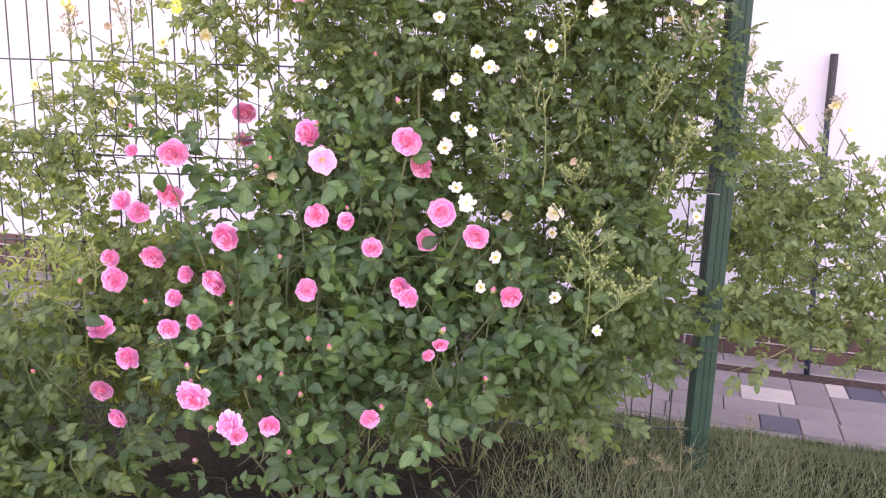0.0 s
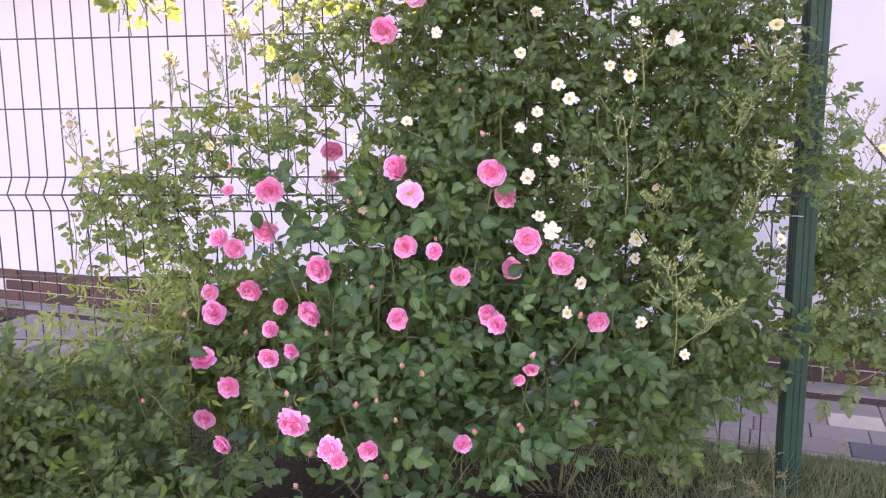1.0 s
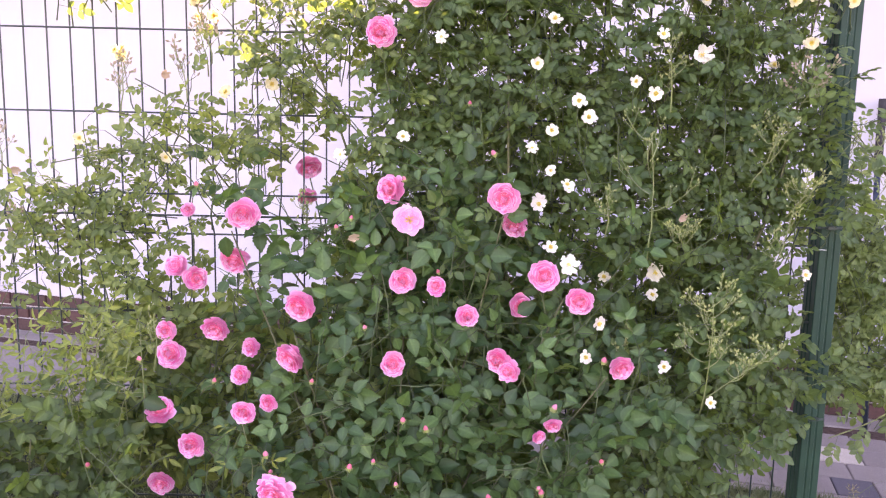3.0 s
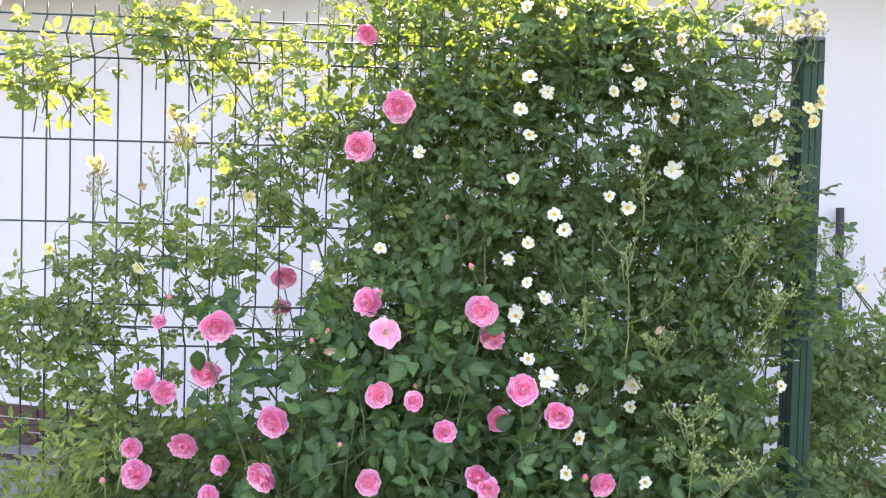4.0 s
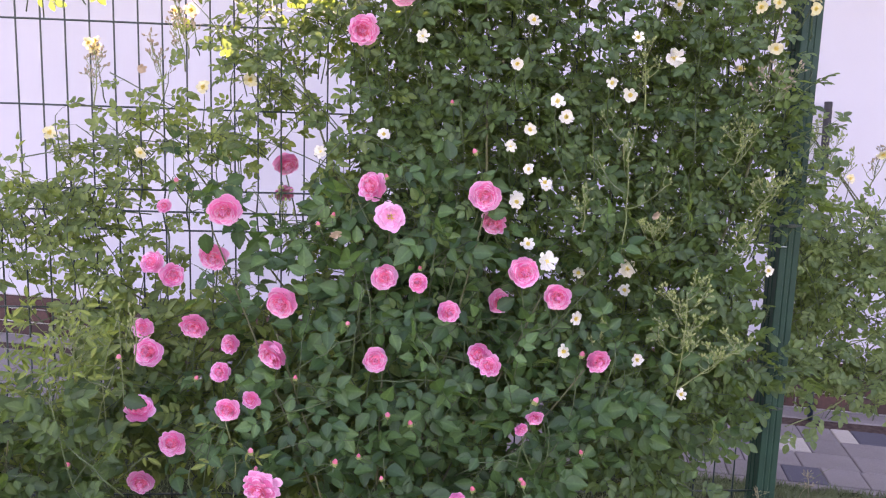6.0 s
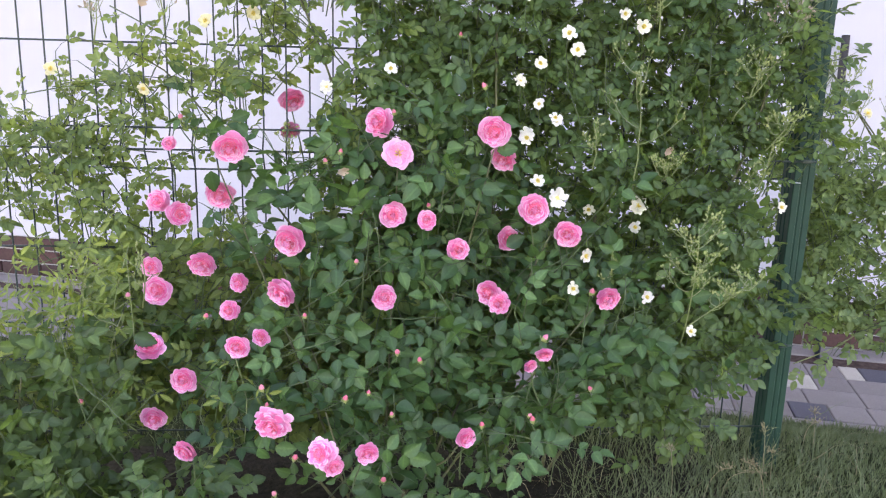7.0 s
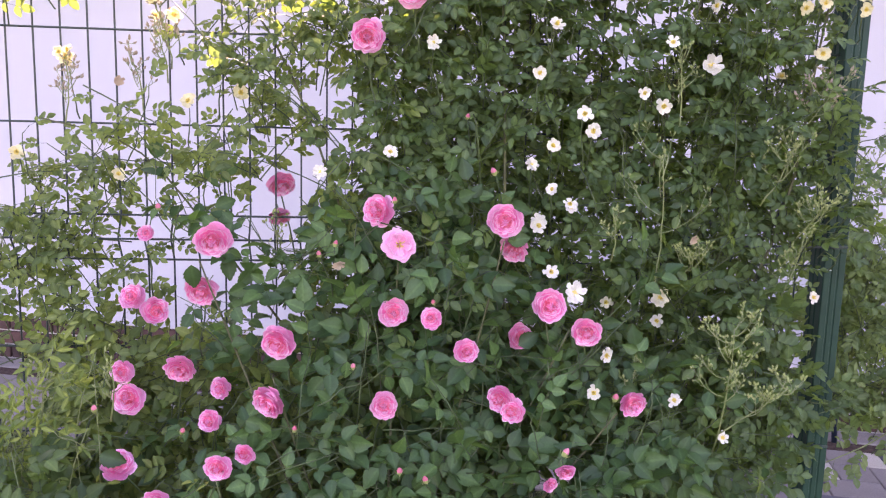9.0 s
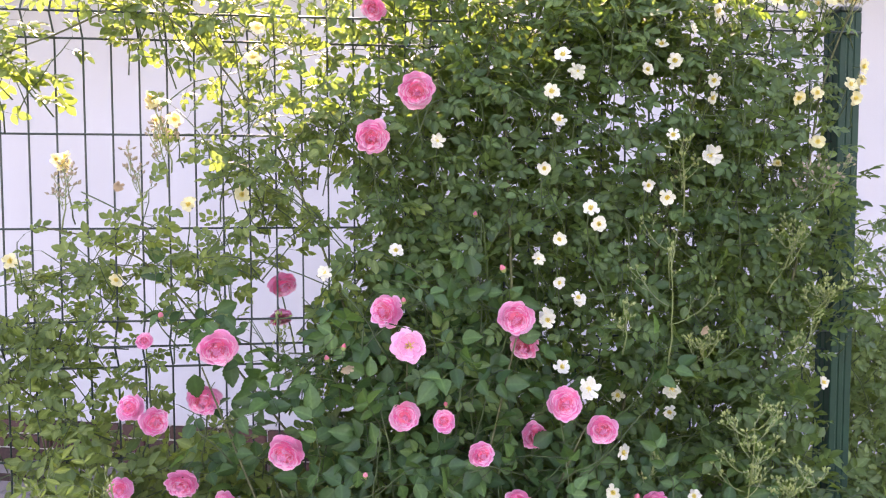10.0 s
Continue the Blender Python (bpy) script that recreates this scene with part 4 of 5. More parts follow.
rambler.room = clear_of_post
# leaves left of about this x take the paler leaf material
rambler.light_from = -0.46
rambler.pick = lambda p: p[1] < 2.06 and -0.4 < p[0] < 0.6
for cx, cz, rx, rz, y0, y1, k, ln in (
        (0.08, 1.00, 0.46, 0.62, 2.06, 2.34, 370, 0.053), (-0.12, 1.22, 0.34, 0.30, 2.08, 2.34, 160, 0.055), (0.05, 0.60, 0.50, 0.35, 2.02, 2.30, 150, 0.064), (-0.08, 1.58, 0.36, 0.20, 2.08, 2.32, 130, 0.053),
        (0.24, 1.54, 0.20, 0.16, 2.08, 2.28, 36, 0.050), (-0.62, 1.33, 0.18, 0.22, 2.10, 2.28, 44, 0.044), (-0.80, 1.545, 0.17, 0.05, 2.12, 2.28, 24, 0.054),
        (-1.17, 1.43, 0.08, 0.05, 2.14, 2.26, 11, 0.060), (-0.86, 1.05, 0.28, 0.10, 2.10, 2.28, 27, 0.046), (-1.10, 0.78, 0.26, 0.13, 2.10, 2.30, 31, 0.046),
        (-0.47, 1.02, 0.13, 0.38, 2.08, 2.28, 56, 0.052), (0.46, 0.95, 0.18, 0.42, 2.08, 2.28, 92, 0.050), (0.42, 1.28, 0.18, 0.20, 2.10, 2.30, 36, 0.046), (0.50, 1.44, 0.13, 0.14, 2.12, 2.26, 12, 0.044), (0.60, 1.14, 0.07, 0.26, 2.12, 2.26, 26, 0.044),
        (-1.02, 0.60, 0.34, 0.10, 2.12, 2.36, 31, 0.052), (-0.86, 0.40, 0.36, 0.20, 2.00, 2.20, 80, 0.074), (0.27, 0.32, 0.13, 0.18, 1.98, 2.18, 26, 0.066),
        (0.48, 0.52, 0.20, 0.20, 2.02, 2.22, 34, 0.064), (0.55, 0.40, 0.08, 0.10, 2.10, 2.24, 20, 0.056), (0.36, 0.31, 0.12, 0.11, 1.98, 2.14, 18, 0.062), (0.52, 1.62, 0.12, 0.04, 2.10, 2.24, 10, 0.050), (-1.14, 0.90, 0.18, 0.12, 2.12, 2.28, 16, 0.050), (-0.42, 0.36, 0.34, 0.22, 2.02, 2.18, 70, 0.072), (-0.40, 0.56, 0.20, 0.07, 2.06, 2.18, 14, 0.066)):
    rambler.fill(cx, cz, rx, rz, y0, y1, k, ln, 7, 0.032, (0.12, 0.26), LEAVES_WHITE)
# the few shoots that lap over the post
rambler.room = open_air
for x0, z0, x1, z1 in ((0.60, 0.86, 0.70, 0.93), (0.60, 0.92, 0.73, 1.00), (0.62, 0.98, 0.70, 1.10), (0.61, 1.06, 0.74, 1.13), (0.60, 1.12, 0.68, 1.22), (0.66, 0.90, 0.70, 1.02), (0.62, 1.14, 0.68, 1.25), (0.58, 0.46, 0.70, 0.50), (0.60, 0.50, 0.73, 0.48), (0.62, 1.34, 0.66, 1.44)):
    y = rambler.r.uniform(2.09, 2.15)
    rambler.shoot(np.array((x0, y, z0)), np.array((x1, y - 0.03, z1)), (0, -0.02, 0.01), 0.056, 7, 0.034)
for z in (0.50, 0.49, 0.67, 0.87, 0.90, 0.93, 0.97, 1.03, 1.12, 1.17):
    r = rambler.r
    p = np.array((r.uniform(0.60, 0.66), r.uniform(2.09, 2.16), z - 0.05))
    rambler.shoot(p, p + np.array((r.uniform(-0.01, 0.07), -0.02, r.uniform(0.04, 0.11))), (0, -0.01, 0.01), 0.054, 7, 0.030)
rambler.room = clear_of_post
for pts in (((0.05, 2.14, 0), (0.1, 2.12, 0.5), (0.22, 2.16, 1.0), (0.34, 2.12, 1.55), (0.45, 2.05, 1.72)),
            ((0.03, 2.15, 0), (-0.1, 2.16, 0.5), (-0.12, 2.10, 1.0), (-0.15, 2.12, 1.5), (-0.28, 2.10, 1.85)),
            ((0.06, 2.15, 0), (0.3, 2.17, 0.4), (0.52, 2.13, 0.9), (0.60, 2.14, 1.4), (0.66, 2.10, 1.62)),
            ((0.02, 2.15, 0), (-0.3, 2.18, 0.45), (-0.46, 2.16, 0.9), (-0.62, 2.17, 1.3), (-0.85, 2.15, 1.56), (-1.05, 2.13, 1.50), (-1.2, 2.12, 1.43)),
            ((0.0, 2.16, 0), (-0.4, 2.20, 0.4), (-0.7, 2.18, 0.8), (-0.9, 2.17, 1.05), (-1.1, 2.16, 1.12)),
            ((-0.02, 2.16, 0), (-0.5, 2.2, 0.35), (-0.9, 2.19, 0.6), (-1.2, 2.18, 0.82), (-1.36, 2.14, 1.02))):
    rambler.cane(pts, 0.0050 if pts[2][0] > -0.2 else 0.0038, 0.0014)

for spots, kinds in ((WHITE_A, WHITE), (WHITE_B, WHITE + WHITE_FULL), (CREAM_A, CREAM)):
    for i, p in enumerate(spots):
        r = rambler.r
        d = (r.gauss(0, 0.35), -1, r.gauss(0.25, 0.35))
        rambler.flower(r.choice(kinds), p, d, r.uniform(0.0135, 0.0180))
        rambler.stalk(np.array(p) + (0, 0.012, -0.004), np.array(p) + (r.uniform(-0.04, 0.04), r.uniform(0.05, 0.1), -r.uniform(0.06, 0.14)))
for p in ((0.01, 1.96, 0.795), (0.243, 2.10, 0.757), (0.32, 2.08, 1.27)):
    rambler.flower(WHITE_FULL[0], p, (0.1, -1, 0.2), 0.023, label="full white double flower")
for p in ((-1.05, 2.16, 1.255), (-0.86, 2.15, 1.36), (-0.52, 2.13, 1.68), (0.675, 2.14, 1.655), (0.675, 2.14, 1.63), (0.62, 2.14, 1.625), (0.705, 2.13, 1.44), (0.53, 2.10, 1.645)):
    r = rambler.r
    for k in range(5):
        q = (p[0] + r.gauss(0, 0.014), p[1] + r.gauss(0, 0.012), p[2] + r.gauss(0, 0.012))
        rambler.flower(CREAM[k % 2], q, (r.gauss(0, 0.6), -0.7, r.gauss(0.5, 0.4)), r.uniform(0.010, 0.016))
for p in ((0.27, 2.0, 0.90), (-1.33, 2.12, 1.07), (-1.29, 2.12, 0.97), (-0.93, 2.13, 1.20)):
    rambler.flower(FADED, p, (0.3, -0.8, -0.4), 0.011, "withered_flower", "withered brown flower")
# heads of buds: pale green ones in front, browned ones at the top
rambler.cyme((0.315, 1.93, 0.46), (0.288, 1.82, 0.755), 12, 0.074, M_BUD, 0.0038)
rambler.cyme((0.315, 1.92, 0.50), (0.425, 1.85, 0.625), 7, 0.055, M_BUD)
rambler.cyme((0.200, 2.02, 0.80), (0.185, 1.98, 1.07), 5, 0.105, M_BUD, 0.0036)
rambler.cyme((0.53, 2.06, 0.90), (0.555, 2.00, 0.985), 7, 0.045, M_BUD, 0.0038)
rambler.cyme((0.435, 2.05, 0.97), (0.475, 2.00, 1.10), 7, 0.060, M_BUD, 0.0038)
rambler.cyme((0.27, 2.06, 0.80), (0.275, 2.0, 0.875), 6, 0.040, M_BUD, 0.0036)
rambler.cyme((0.53, 2.10, 1.12), (0.575, 2.04, 1.23), 7, 0.055, M_BUD_DRY, 0.0038)
rambler.panicle((0.13, 1.99, 0.56), (0.15, 1.95, 0.65), 0.025, 8, M_BUD)
rambler.panicle((0.10, 2.02, 0.85), (0.09, 1.98, 0.95), 0.03, 8, M_BUD)
rambler.panicle((0.50, 2.08, 0.72), (0.53, 2.03, 0.90), 0.04, 14, M_BUD)
rambler.panicle((0.24, 2.05, 1.12), (0.22, 2.02, 1.28), 0.045, 14, M_BUD)
for p, dry in (((-0.98, 2.15, 1.68), 1), ((-0.90, 2.15, 1.70), 1), ((-0.80, 2.15, 1.71), 1), ((-0.59, 2.15, 1.57), 0), ((-0.49, 2.15, 1.67), 0), ((-0.85, 2.15, 1.37), 1), ((-0.91, 2.15, 1.28), 1),
               ((0.678, 2.15, 1.69), 1), ((0.62, 2.15, 1.65), 0), ((0.54, 2.13, 1.64), 0), ((-1.34, 2.13, 1.10), 1), ((-1.30, 2.13, 0.89), 1), ((-1.04, 2.15, 1.25), 1), ((-0.86, 2.15, 1.34), 1), ((-1.13, 2.18, 1.04), 0), ((-0.62, 2.15, 0.93), 0)):
    r = rambler.r
    rambler.panicle((p[0] + r.uniform(-0.03, 0.03), p[1] + 0.03, p[2] - 0.14), (p[0], p[1], p[2] - 0.025), 0.034, 14, M_BUD_DRY if dry else M_BUD, 0.0052)
rambler.done(M_LEAF_WHITE)

# ---- rambler beyond the post ----
beyond = Plant("rambler_rose", "loose rambler rose bush with cream flowers behind the fence post", "rose bush", (1.62, 2.66, -0.04), 21)
for cx, cz, rx, rz, k in ((0.80, 0.86, 0.02, 0.12, 9), (0.86, 0.72, 0.06, 0.18, 42), (0.98, 0.68, 0.10, 0.20, 52), (1.12, 0.68, 0.12, 0.19, 50), (1.28, 0.48, 0.15, 0.22, 42), (1.48, 0.40, 0.20, 0.24, 40), (0.90, 0.44, 0.10, 0.08, 24), (1.06, 0.40, 0.14, 0.07, 24), (0.84, 0.38, 0.07, 0.08, 14), (1.14, 0.34, 0.16, 0.06, 16)):
    beyond.fill(cx, cz, rx, rz, 2.31, 2.56, k, 0.050, 7, 0.032, (0.10, 0.20))
for e in ((0.83, 2.42, 1.14), (0.95, 2.42, 1.0), (1.10, 2.42, 0.98), (1.25, 2.45, 0.72), (1.45, 2.5, 0.8)):
    beyond.cane(((1.62, 2.66, -0.06), (1.62 + (e[0] - 1.62) * 0.15, 2.60, 0.30), (1.62 + (e[0] - 1.62) * 0.6, e[1] + 0.03, 0.25 + e[2] * 0.45), e), 0.005, 0.0018, M_CANE)
# a long pale shoot that hangs over the paving
beyond.cane(((1.62, 2.65, 0.0), (1.34, 2.44, 0.47), (1.085, 2.35, 0.389), (0.964, 2.35, 0.302), (0.834, 2.35, 0.245)), 0.0030, 0.0014, M_STEM_PALE)
beyond.cane(((1.30, 2.42, 0.46), (1.01, 2.35, 0.508), (0.937, 2.35, 0.345)), 0.0024, 0.0012, M_STEM_PALE)
for x, z in ((1.06, 0.375), (1.00, 0.33), (0.95, 0.29), (0.90, 0.265), (0.86, 0.25), (1.13, 0.42), (0.98, 0.44)):
    r = beyond.r
    beyond.leaf(np.array((x, 2.35, z)), (r.uniform(-0.6, 0.6), -0.5, -0.6), (0, -0.7, 0.6), 0.062, 7)
for p in ((0.77, 2.36, 1.27), (1.06, 2.38, 1.05), (0.97, 2.38, 0.98), (1.02, 2.36, 0.86), (1.04, 2.36, 0.77), (1.06, 2.36, 0.69), (1.14, 2.36, 0.58), (1.11, 2.38, 0.98), (0.80, 2.34, 1.08)):
    r = beyond.r
    beyond.flower(r.choice(CREAM + WHITE), p, (r.gauss(0, 0.5), -1, r.gauss(0.2, 0.4)), r.uniform(0.014, 0.018))
    beyond.stalk(np.array(p) + (0, 0.01, -0.004), np.array(p) + (r.uniform(-0.04, 0.04), 0.07, -0.12))
for p in ((0.94, 2.4, 1.10), (1.09, 2.4, 1.06), (1.20, 2.4, 0.86), (0.80, 2.36, 1.17), (1.32, 2.45, 0.86), (0.825, 2.4, 1.21), (0.87, 2.4, 1.10), (0.98, 2.4, 1.03)):
    beyond.panicle((p[0] - 0.05, p[1] + 0.03, p[2] - 0.14), p, 0.035, 14, M_BUD_DRY if p[0] > 1.0 else M_BUD, 0.0045)
for x, z in ((0.79, 0.98), (0.80, 0.93), (0.82, 0.90), (0.79, 0.86), (0.81, 0.82), (0.85, 0.84), (0.88, 0.78)):
    beyond.shoot(np.array((x, 2.36, z)), np.array((x + beyond.r.uniform(-0.01, 0.03), 2.33, z + 0.14)), (0.01, 0, 0), 0.046, 7, 0.030)
beyond.done(M_LEAF_LIGHT)

# ---- pink rose bush in front ----
pink = Plant("rose_bush", "pink rose bush with full cupped flowers in front of the fence", "rose bush", (-0.38, 1.92, 0.0), 31)


def clumped(p):
    """Growth in clumps, with dark hollows between them low down."""
    h = math.sin(p[0] * 31 + 1.3) * math.sin(p[2] * 29 + 0.7 + p[1] * 9) + 0.6 * math.sin(p[0] * 53 + p[2] * 17)
    return open_air(p) and (p[2] > 0.62 or h < 0.55)


pink.room = clumped
pink.shape = BROAD
pink.pick = lambda p: p[1] < 1.88
for cx, cz, rx, rz, y0, y1, k, sl in (
        (-0.35, 0.42, 0.42, 0.24, 1.76, 1.94, 80, 0.40), (-0.55, 0.32, 0.32, 0.18, 1.76, 1.92, 34, 0.35), (-0.05, 0.45, 0.28, 0.22, 1.80, 1.96, 50, 0.35),
        (-0.18, 0.72, 0.34, 0.16, 1.92, 2.06, 56, 0.10), (0.18, 0.42, 0.16, 0.16, 1.86, 2.00, 20, 0.2), (-0.72, 0.60, 0.20, 0.14, 1.92, 2.04, 26, 0.1),
        (-0.72, 0.86, 0.10, 0.10, 1.96, 2.06, 7, 0.0), (-0.28, 0.92, 0.18, 0.08, 1.98, 2.06, 12, 0.0), (-0.30, 0.16, 0.38, 0.10, 1.84, 2.00, 16, 0.1), (-0.32, 0.12, 0.36, 0.07, 1.78, 1.90, 8, 0.1), (-0.62, 0.86, 0.12, 0.10, 2.02, 2.12, 7, 0.0), (-0.78, 0.72, 0.14, 0.08, 2.02, 2.10, 7, 0.0), (-0.48, 0.80, 0.10, 0.10, 1.98, 2.06, 8, 0.0)):
    pink.fill(cx, cz, rx, rz, y0 + 0.05, y1 + 0.06, int(k * 1.12), 0.090, 5, 0.043, (0.12, 0.24), LEAVES_PINK, 0.8, (0, -0.62, 0.65), sl)
for e in ((-0.75, 2.0, 0.85), (-0.6, 1.95, 0.62), (-0.35, 2.0, 0.9), (-0.14, 1.96, 0.9), (0.0, 1.95, 0.72), (0.1, 1.92, 0.55), (-0.8, 1.88, 0.4), (-0.2, 1.80, 0.3), (-0.5, 1.78, 0.36)):
    pink.cane(((-0.38 + (e[0] + 0.38) * 0.15, 1.93, 0.0), (-0.38 + (e[0] + 0.38) * 0.45, 1.94, e[2] * 0.4), (-0.38 + (e[0] + 0.38) * 0.8, e[1] + 0.02, e[2] * 0.75), e), 0.0036, 0.0016, M_CANE)
TURNED = {0: (0.10, -1, -0.35), 1: (-0.1, -1, -0.5), 2: (-0.55, -1, 0.1), 3: (-0.15, -1, -0.15), 4: (0.05, -1, 0.05), 8: (0.0, -1, 0.1), 10: (-0.35, -1, -0.30), 11: (-0.55, -0.9, -0.45), 12: (-0.1, -1, 0.0), 22: (0.2, -0.7, 0.8),
          35: (0.3, -0.7, -0.6), 36: (0.2, -0.6, -0.8), 37: (0.1, -1, -0.3)}
for i, (x, y, z, s) in enumerate(BIG + MORE):
    r = pink.r
    d = TURNED.get(i, (r.gauss(0.0, 0.30), -1, r.gauss(0.06, 0.28)))
    pink.flower(PINK[i % 5], (x, y, z), d, s / 1000 * 1.04)
    e = np.array((x, y, z)) + np.array((r.uniform(-0.05, 0.05), r.uniform(0.02, 0.08), -r.uniform(0.10, 0.18)))
    pink.stalk(np.array((x, y, z)) - 0.0009 * s * np.array(d), e, (0, 0.01, -0.01), 0.0015)
pink.flower(PINK_OPEN, (-0.349, 1.99, 0.885), (0.05, -1, 0.12), 0.031, label="paler, fully open pink flower with yellow stamens")
pink.flower(PINK_LOOSE[0], (-0.605, 1.71, 0.363), (-0.20, -0.95, -0.35), 0.030, label="blown pale pink flower with loose petals")
pink.flower(PINK_LOOSE[1], (-0.50, 1.64, 0.335), (-0.5, -0.8, 0.3), 0.025, label="blown pale pink flower with loose petals")
pink.flower(PINK[2], (-0.475, 1.63, 0.312), (0.4, -1, -0.1), 0.020)
for p in BUDS:
    r = pink.r
    pink.flower(r.choice(PINK_BUD), p, (r.gauss(0, 0.35), r.gauss(-0.35, 0.25), 1), r.uniform(0.012, 0.019), "bud", "closed pink bud in a green calyx")
    pink.stalk(np.array(p) + (0.001, 0.006, -0.010), np.array(p) + (r.uniform(-0.05, 0.05), r.uniform(0.06, 0.11), -r.uniform(0.03, 0.08)), (0, 0, 0.008), 0.0009)
for a, b in (((-0.605, 1.72, 0.36), (-0.46, 1.77, 0.39)), ((-0.395, 2.0, 0.93), (-0.14, 2.0, 0.80)), ((-0.20, 2.02, 1.14), (-0.18, 2.06, 1.0)), ((0.06, 1.93, 0.70), (0.16, 2.0, 0.60))):
    pink.stalk(np.array(a), np.array(b), (0, 0, 0.02), 0.0014)
pink.flower(FADED, (-0.472, 1.97, 0.845), (0.2, -0.8, -0.7), 0.013, "withered_flower", "withered brown flower")
for (x, y, z), dx, dz, turn in (((-0.088, 2.02, 0.685), 0.016, -0.004, 60), ((-0.888, 1.891, 0.468), -0.008, 0.012, 110), ((-0.755, 2.042, 0.776), -0.016, 0.030, 175), ((-0.107, 2.03, 0.87), 0.008, 0.024, 80)):
    q = np.array((x, y, z))
    w = VIEW_POINT - q
    q = q + w / np.linalg.norm(w) * 0.036 + np.array((dx, 0, dz))
    R = leaf_frame((math.sin(radians(turn)), 0.1, math.cos(radians(turn))), (0.1, -1, 0.35), pink.r)
    one = Mesh()
    one.add((BROAD - np.array((0, 0.5, 0))) * 0.050, BROAD_F, 0, RIB_BROAD)
    child("leaf", one.data("leaf", [M_LEAF_PINK_ONE]), pink.ob, Matrix.Translation((q - pink.foot).tolist()) @ Matrix(R.tolist()).to_4x4())
for x, y, z in ((-0.74, 1.72, 0.16), (-0.69, 1.70, 0.14), (-0.60, 1.68, 0.13), (-0.50, 1.69, 0.12), (-0.80, 1.70, 0.18), (-0.42, 1.68, 0.14), (-0.33, 1.66, 0.15), (-0.55, 1.80, 0.12), (-0.66, 1.84, 0.14)):
    pink.shoot(np.array((x, y + 0.06, 0.01)), np.array((x + pink.r.uniform(-0.04, 0.04), y, z)), (0, -0.01, 0), 0.075, 5, 0.035, None, (0, -0.45, 0.85), 0.0013)
pink.done(M_LEAF_PINK)

# ---- low shrub with pale young shoots ----
shrub = Plant("garden_shrub", "leafy green shrub with pale young shoots beside the roses", "shrub", (-1.25, 1.85, 0.0), 41)
shrub.room = clumped
shrub.shape = BROAD
for cx, cz, rx, rz, y0, y1, k in ((-1.15, 0.30, 0.32, 0.22, 1.70, 1.94, 72), (-1.55, 0.30, 0.35, 0.24, 1.64, 2.0, 76), (-1.0, 0.14, 0.30, 0.12, 1.62, 1.86, 42), (-1.35, 0.12, 0.35, 0.12, 1.60, 1.84, 44), (-2.05, 0.30, 0.30, 0.24, 1.7, 2.0, 50), (-1.0, 0.46, 0.16, 0.10, 1.94, 2.06, 22)):
    shrub.fill(cx, cz, rx, rz, y0, y1, int(k * 1.35), 0.062, 7, 0.034, (0.12, 0.26), None, 0.9, (0, -0.6, 0.65), -0.3)
for e in ((-1.6, 1.8, 0.5), (-1.3, 1.75, 0.45), (-1.1, 1.75, 0.45), (-0.95, 1.78, 0.35), (-1.9, 1.85, 0.45), (-1.45, 1.7, 0.4)):
    shrub.cane(((-1.25 + (e[0] + 1.25) * 0.1, 1.86, 0.0), (-1.25 + (e[0] + 1.25) * 0.5, 1.85, e[2] * 0.5), e), 0.003, 0.0015)
shrub.done(M_LEAF_SHRUB)
young = Plant("young_shoots", "pale yellow-green young rose shoots with slim leaves", "rose shoots", (-1.0, 1.90, 0.0), 43)
for x, y, z0, z1 in ((-1.12, 1.92, 0.25, 0.63), (-1.04, 1.90, 0.22, 0.66), (-0.97, 1.92, 0.25, 0.66), (-0.93, 1.93, 0.28, 0.69), (-0.88, 1.86, 0.22, 0.47), (-1.18, 1.92, 0.22, 0.58), (-1.01, 1.93, 0.3, 0.70),
                     (-1.30, 1.94, 0.22, 0.52), (-1.42, 1.94, 0.22, 0.55), (-1.08, 1.88, 0.3, 0.58), (-0.95, 1.88, 0.25, 0.55), (-1.22, 1.90, 0.28, 0.50), (-0.92, 1.86, 0.3, 0.60), (-1.20, 1.88, 0.3, 0.60), (-0.81, 1.74, 0.05, 0.22), (-1.03, 1.66, 0.05, 0.24), (-0.70, 1.86, 0.2, 0.47)):
    r = young.r
    young.shoot(np.array((x, y, z0)), np.array((x + r.uniform(-0.05, 0.05), y - r.uniform(0, 0.05), z1)), (r.uniform(-0.04, 0.04), -0.02, 0), 0.066, 5, 0.026, None, (0, -0.6, 0.6), 0.0013, True)
    for t in (0.5, 0.72) if z1 > 0.48 else ():
        side = r.choice((-1, 1)) * r.uniform(0.03, 0.09)
        foot = np.array((x + side * 0.1, y - 0.01, z0 + (z1 - z0) * t))
        young.shoot(foot, foot + np.array((side, -r.uniform(0.0, 0.05), r.uniform(0.05, 0.12))), (side * 0.2, 0, -0.008), 0.054, 5, 0.024, None, (0, -0.6, 0.6), 0.0009, True)
# a tall shoot on the fence; its yellow-green puts sunlight into the leaf colour
for x0, z0, x1, z1 in ((-1.14, 0.72, -1.22, 0.97), (-1.19, 0.88, -1.26, 0.96), (-1.20, 0.90, -1.19, 0.99)):
    young.shoot(np.array((x0, 2.13, z0)), np.array((x1, 2.09, z1)), (0.01, 0, 0.01), 0.062, 5, 0.036, None, (0, -0.6, 0.6), 0.0014)
for x, z in ((-0.90, 0.67), (-1.03, 0.66)):
    young.panicle((x, 1.90, z - 0.12), (x + 0.01, 1.88, z), 0.03, 10, M_BUD, 0.004)
young.done(M_LEAF_NEW, M_STEM_PALE)


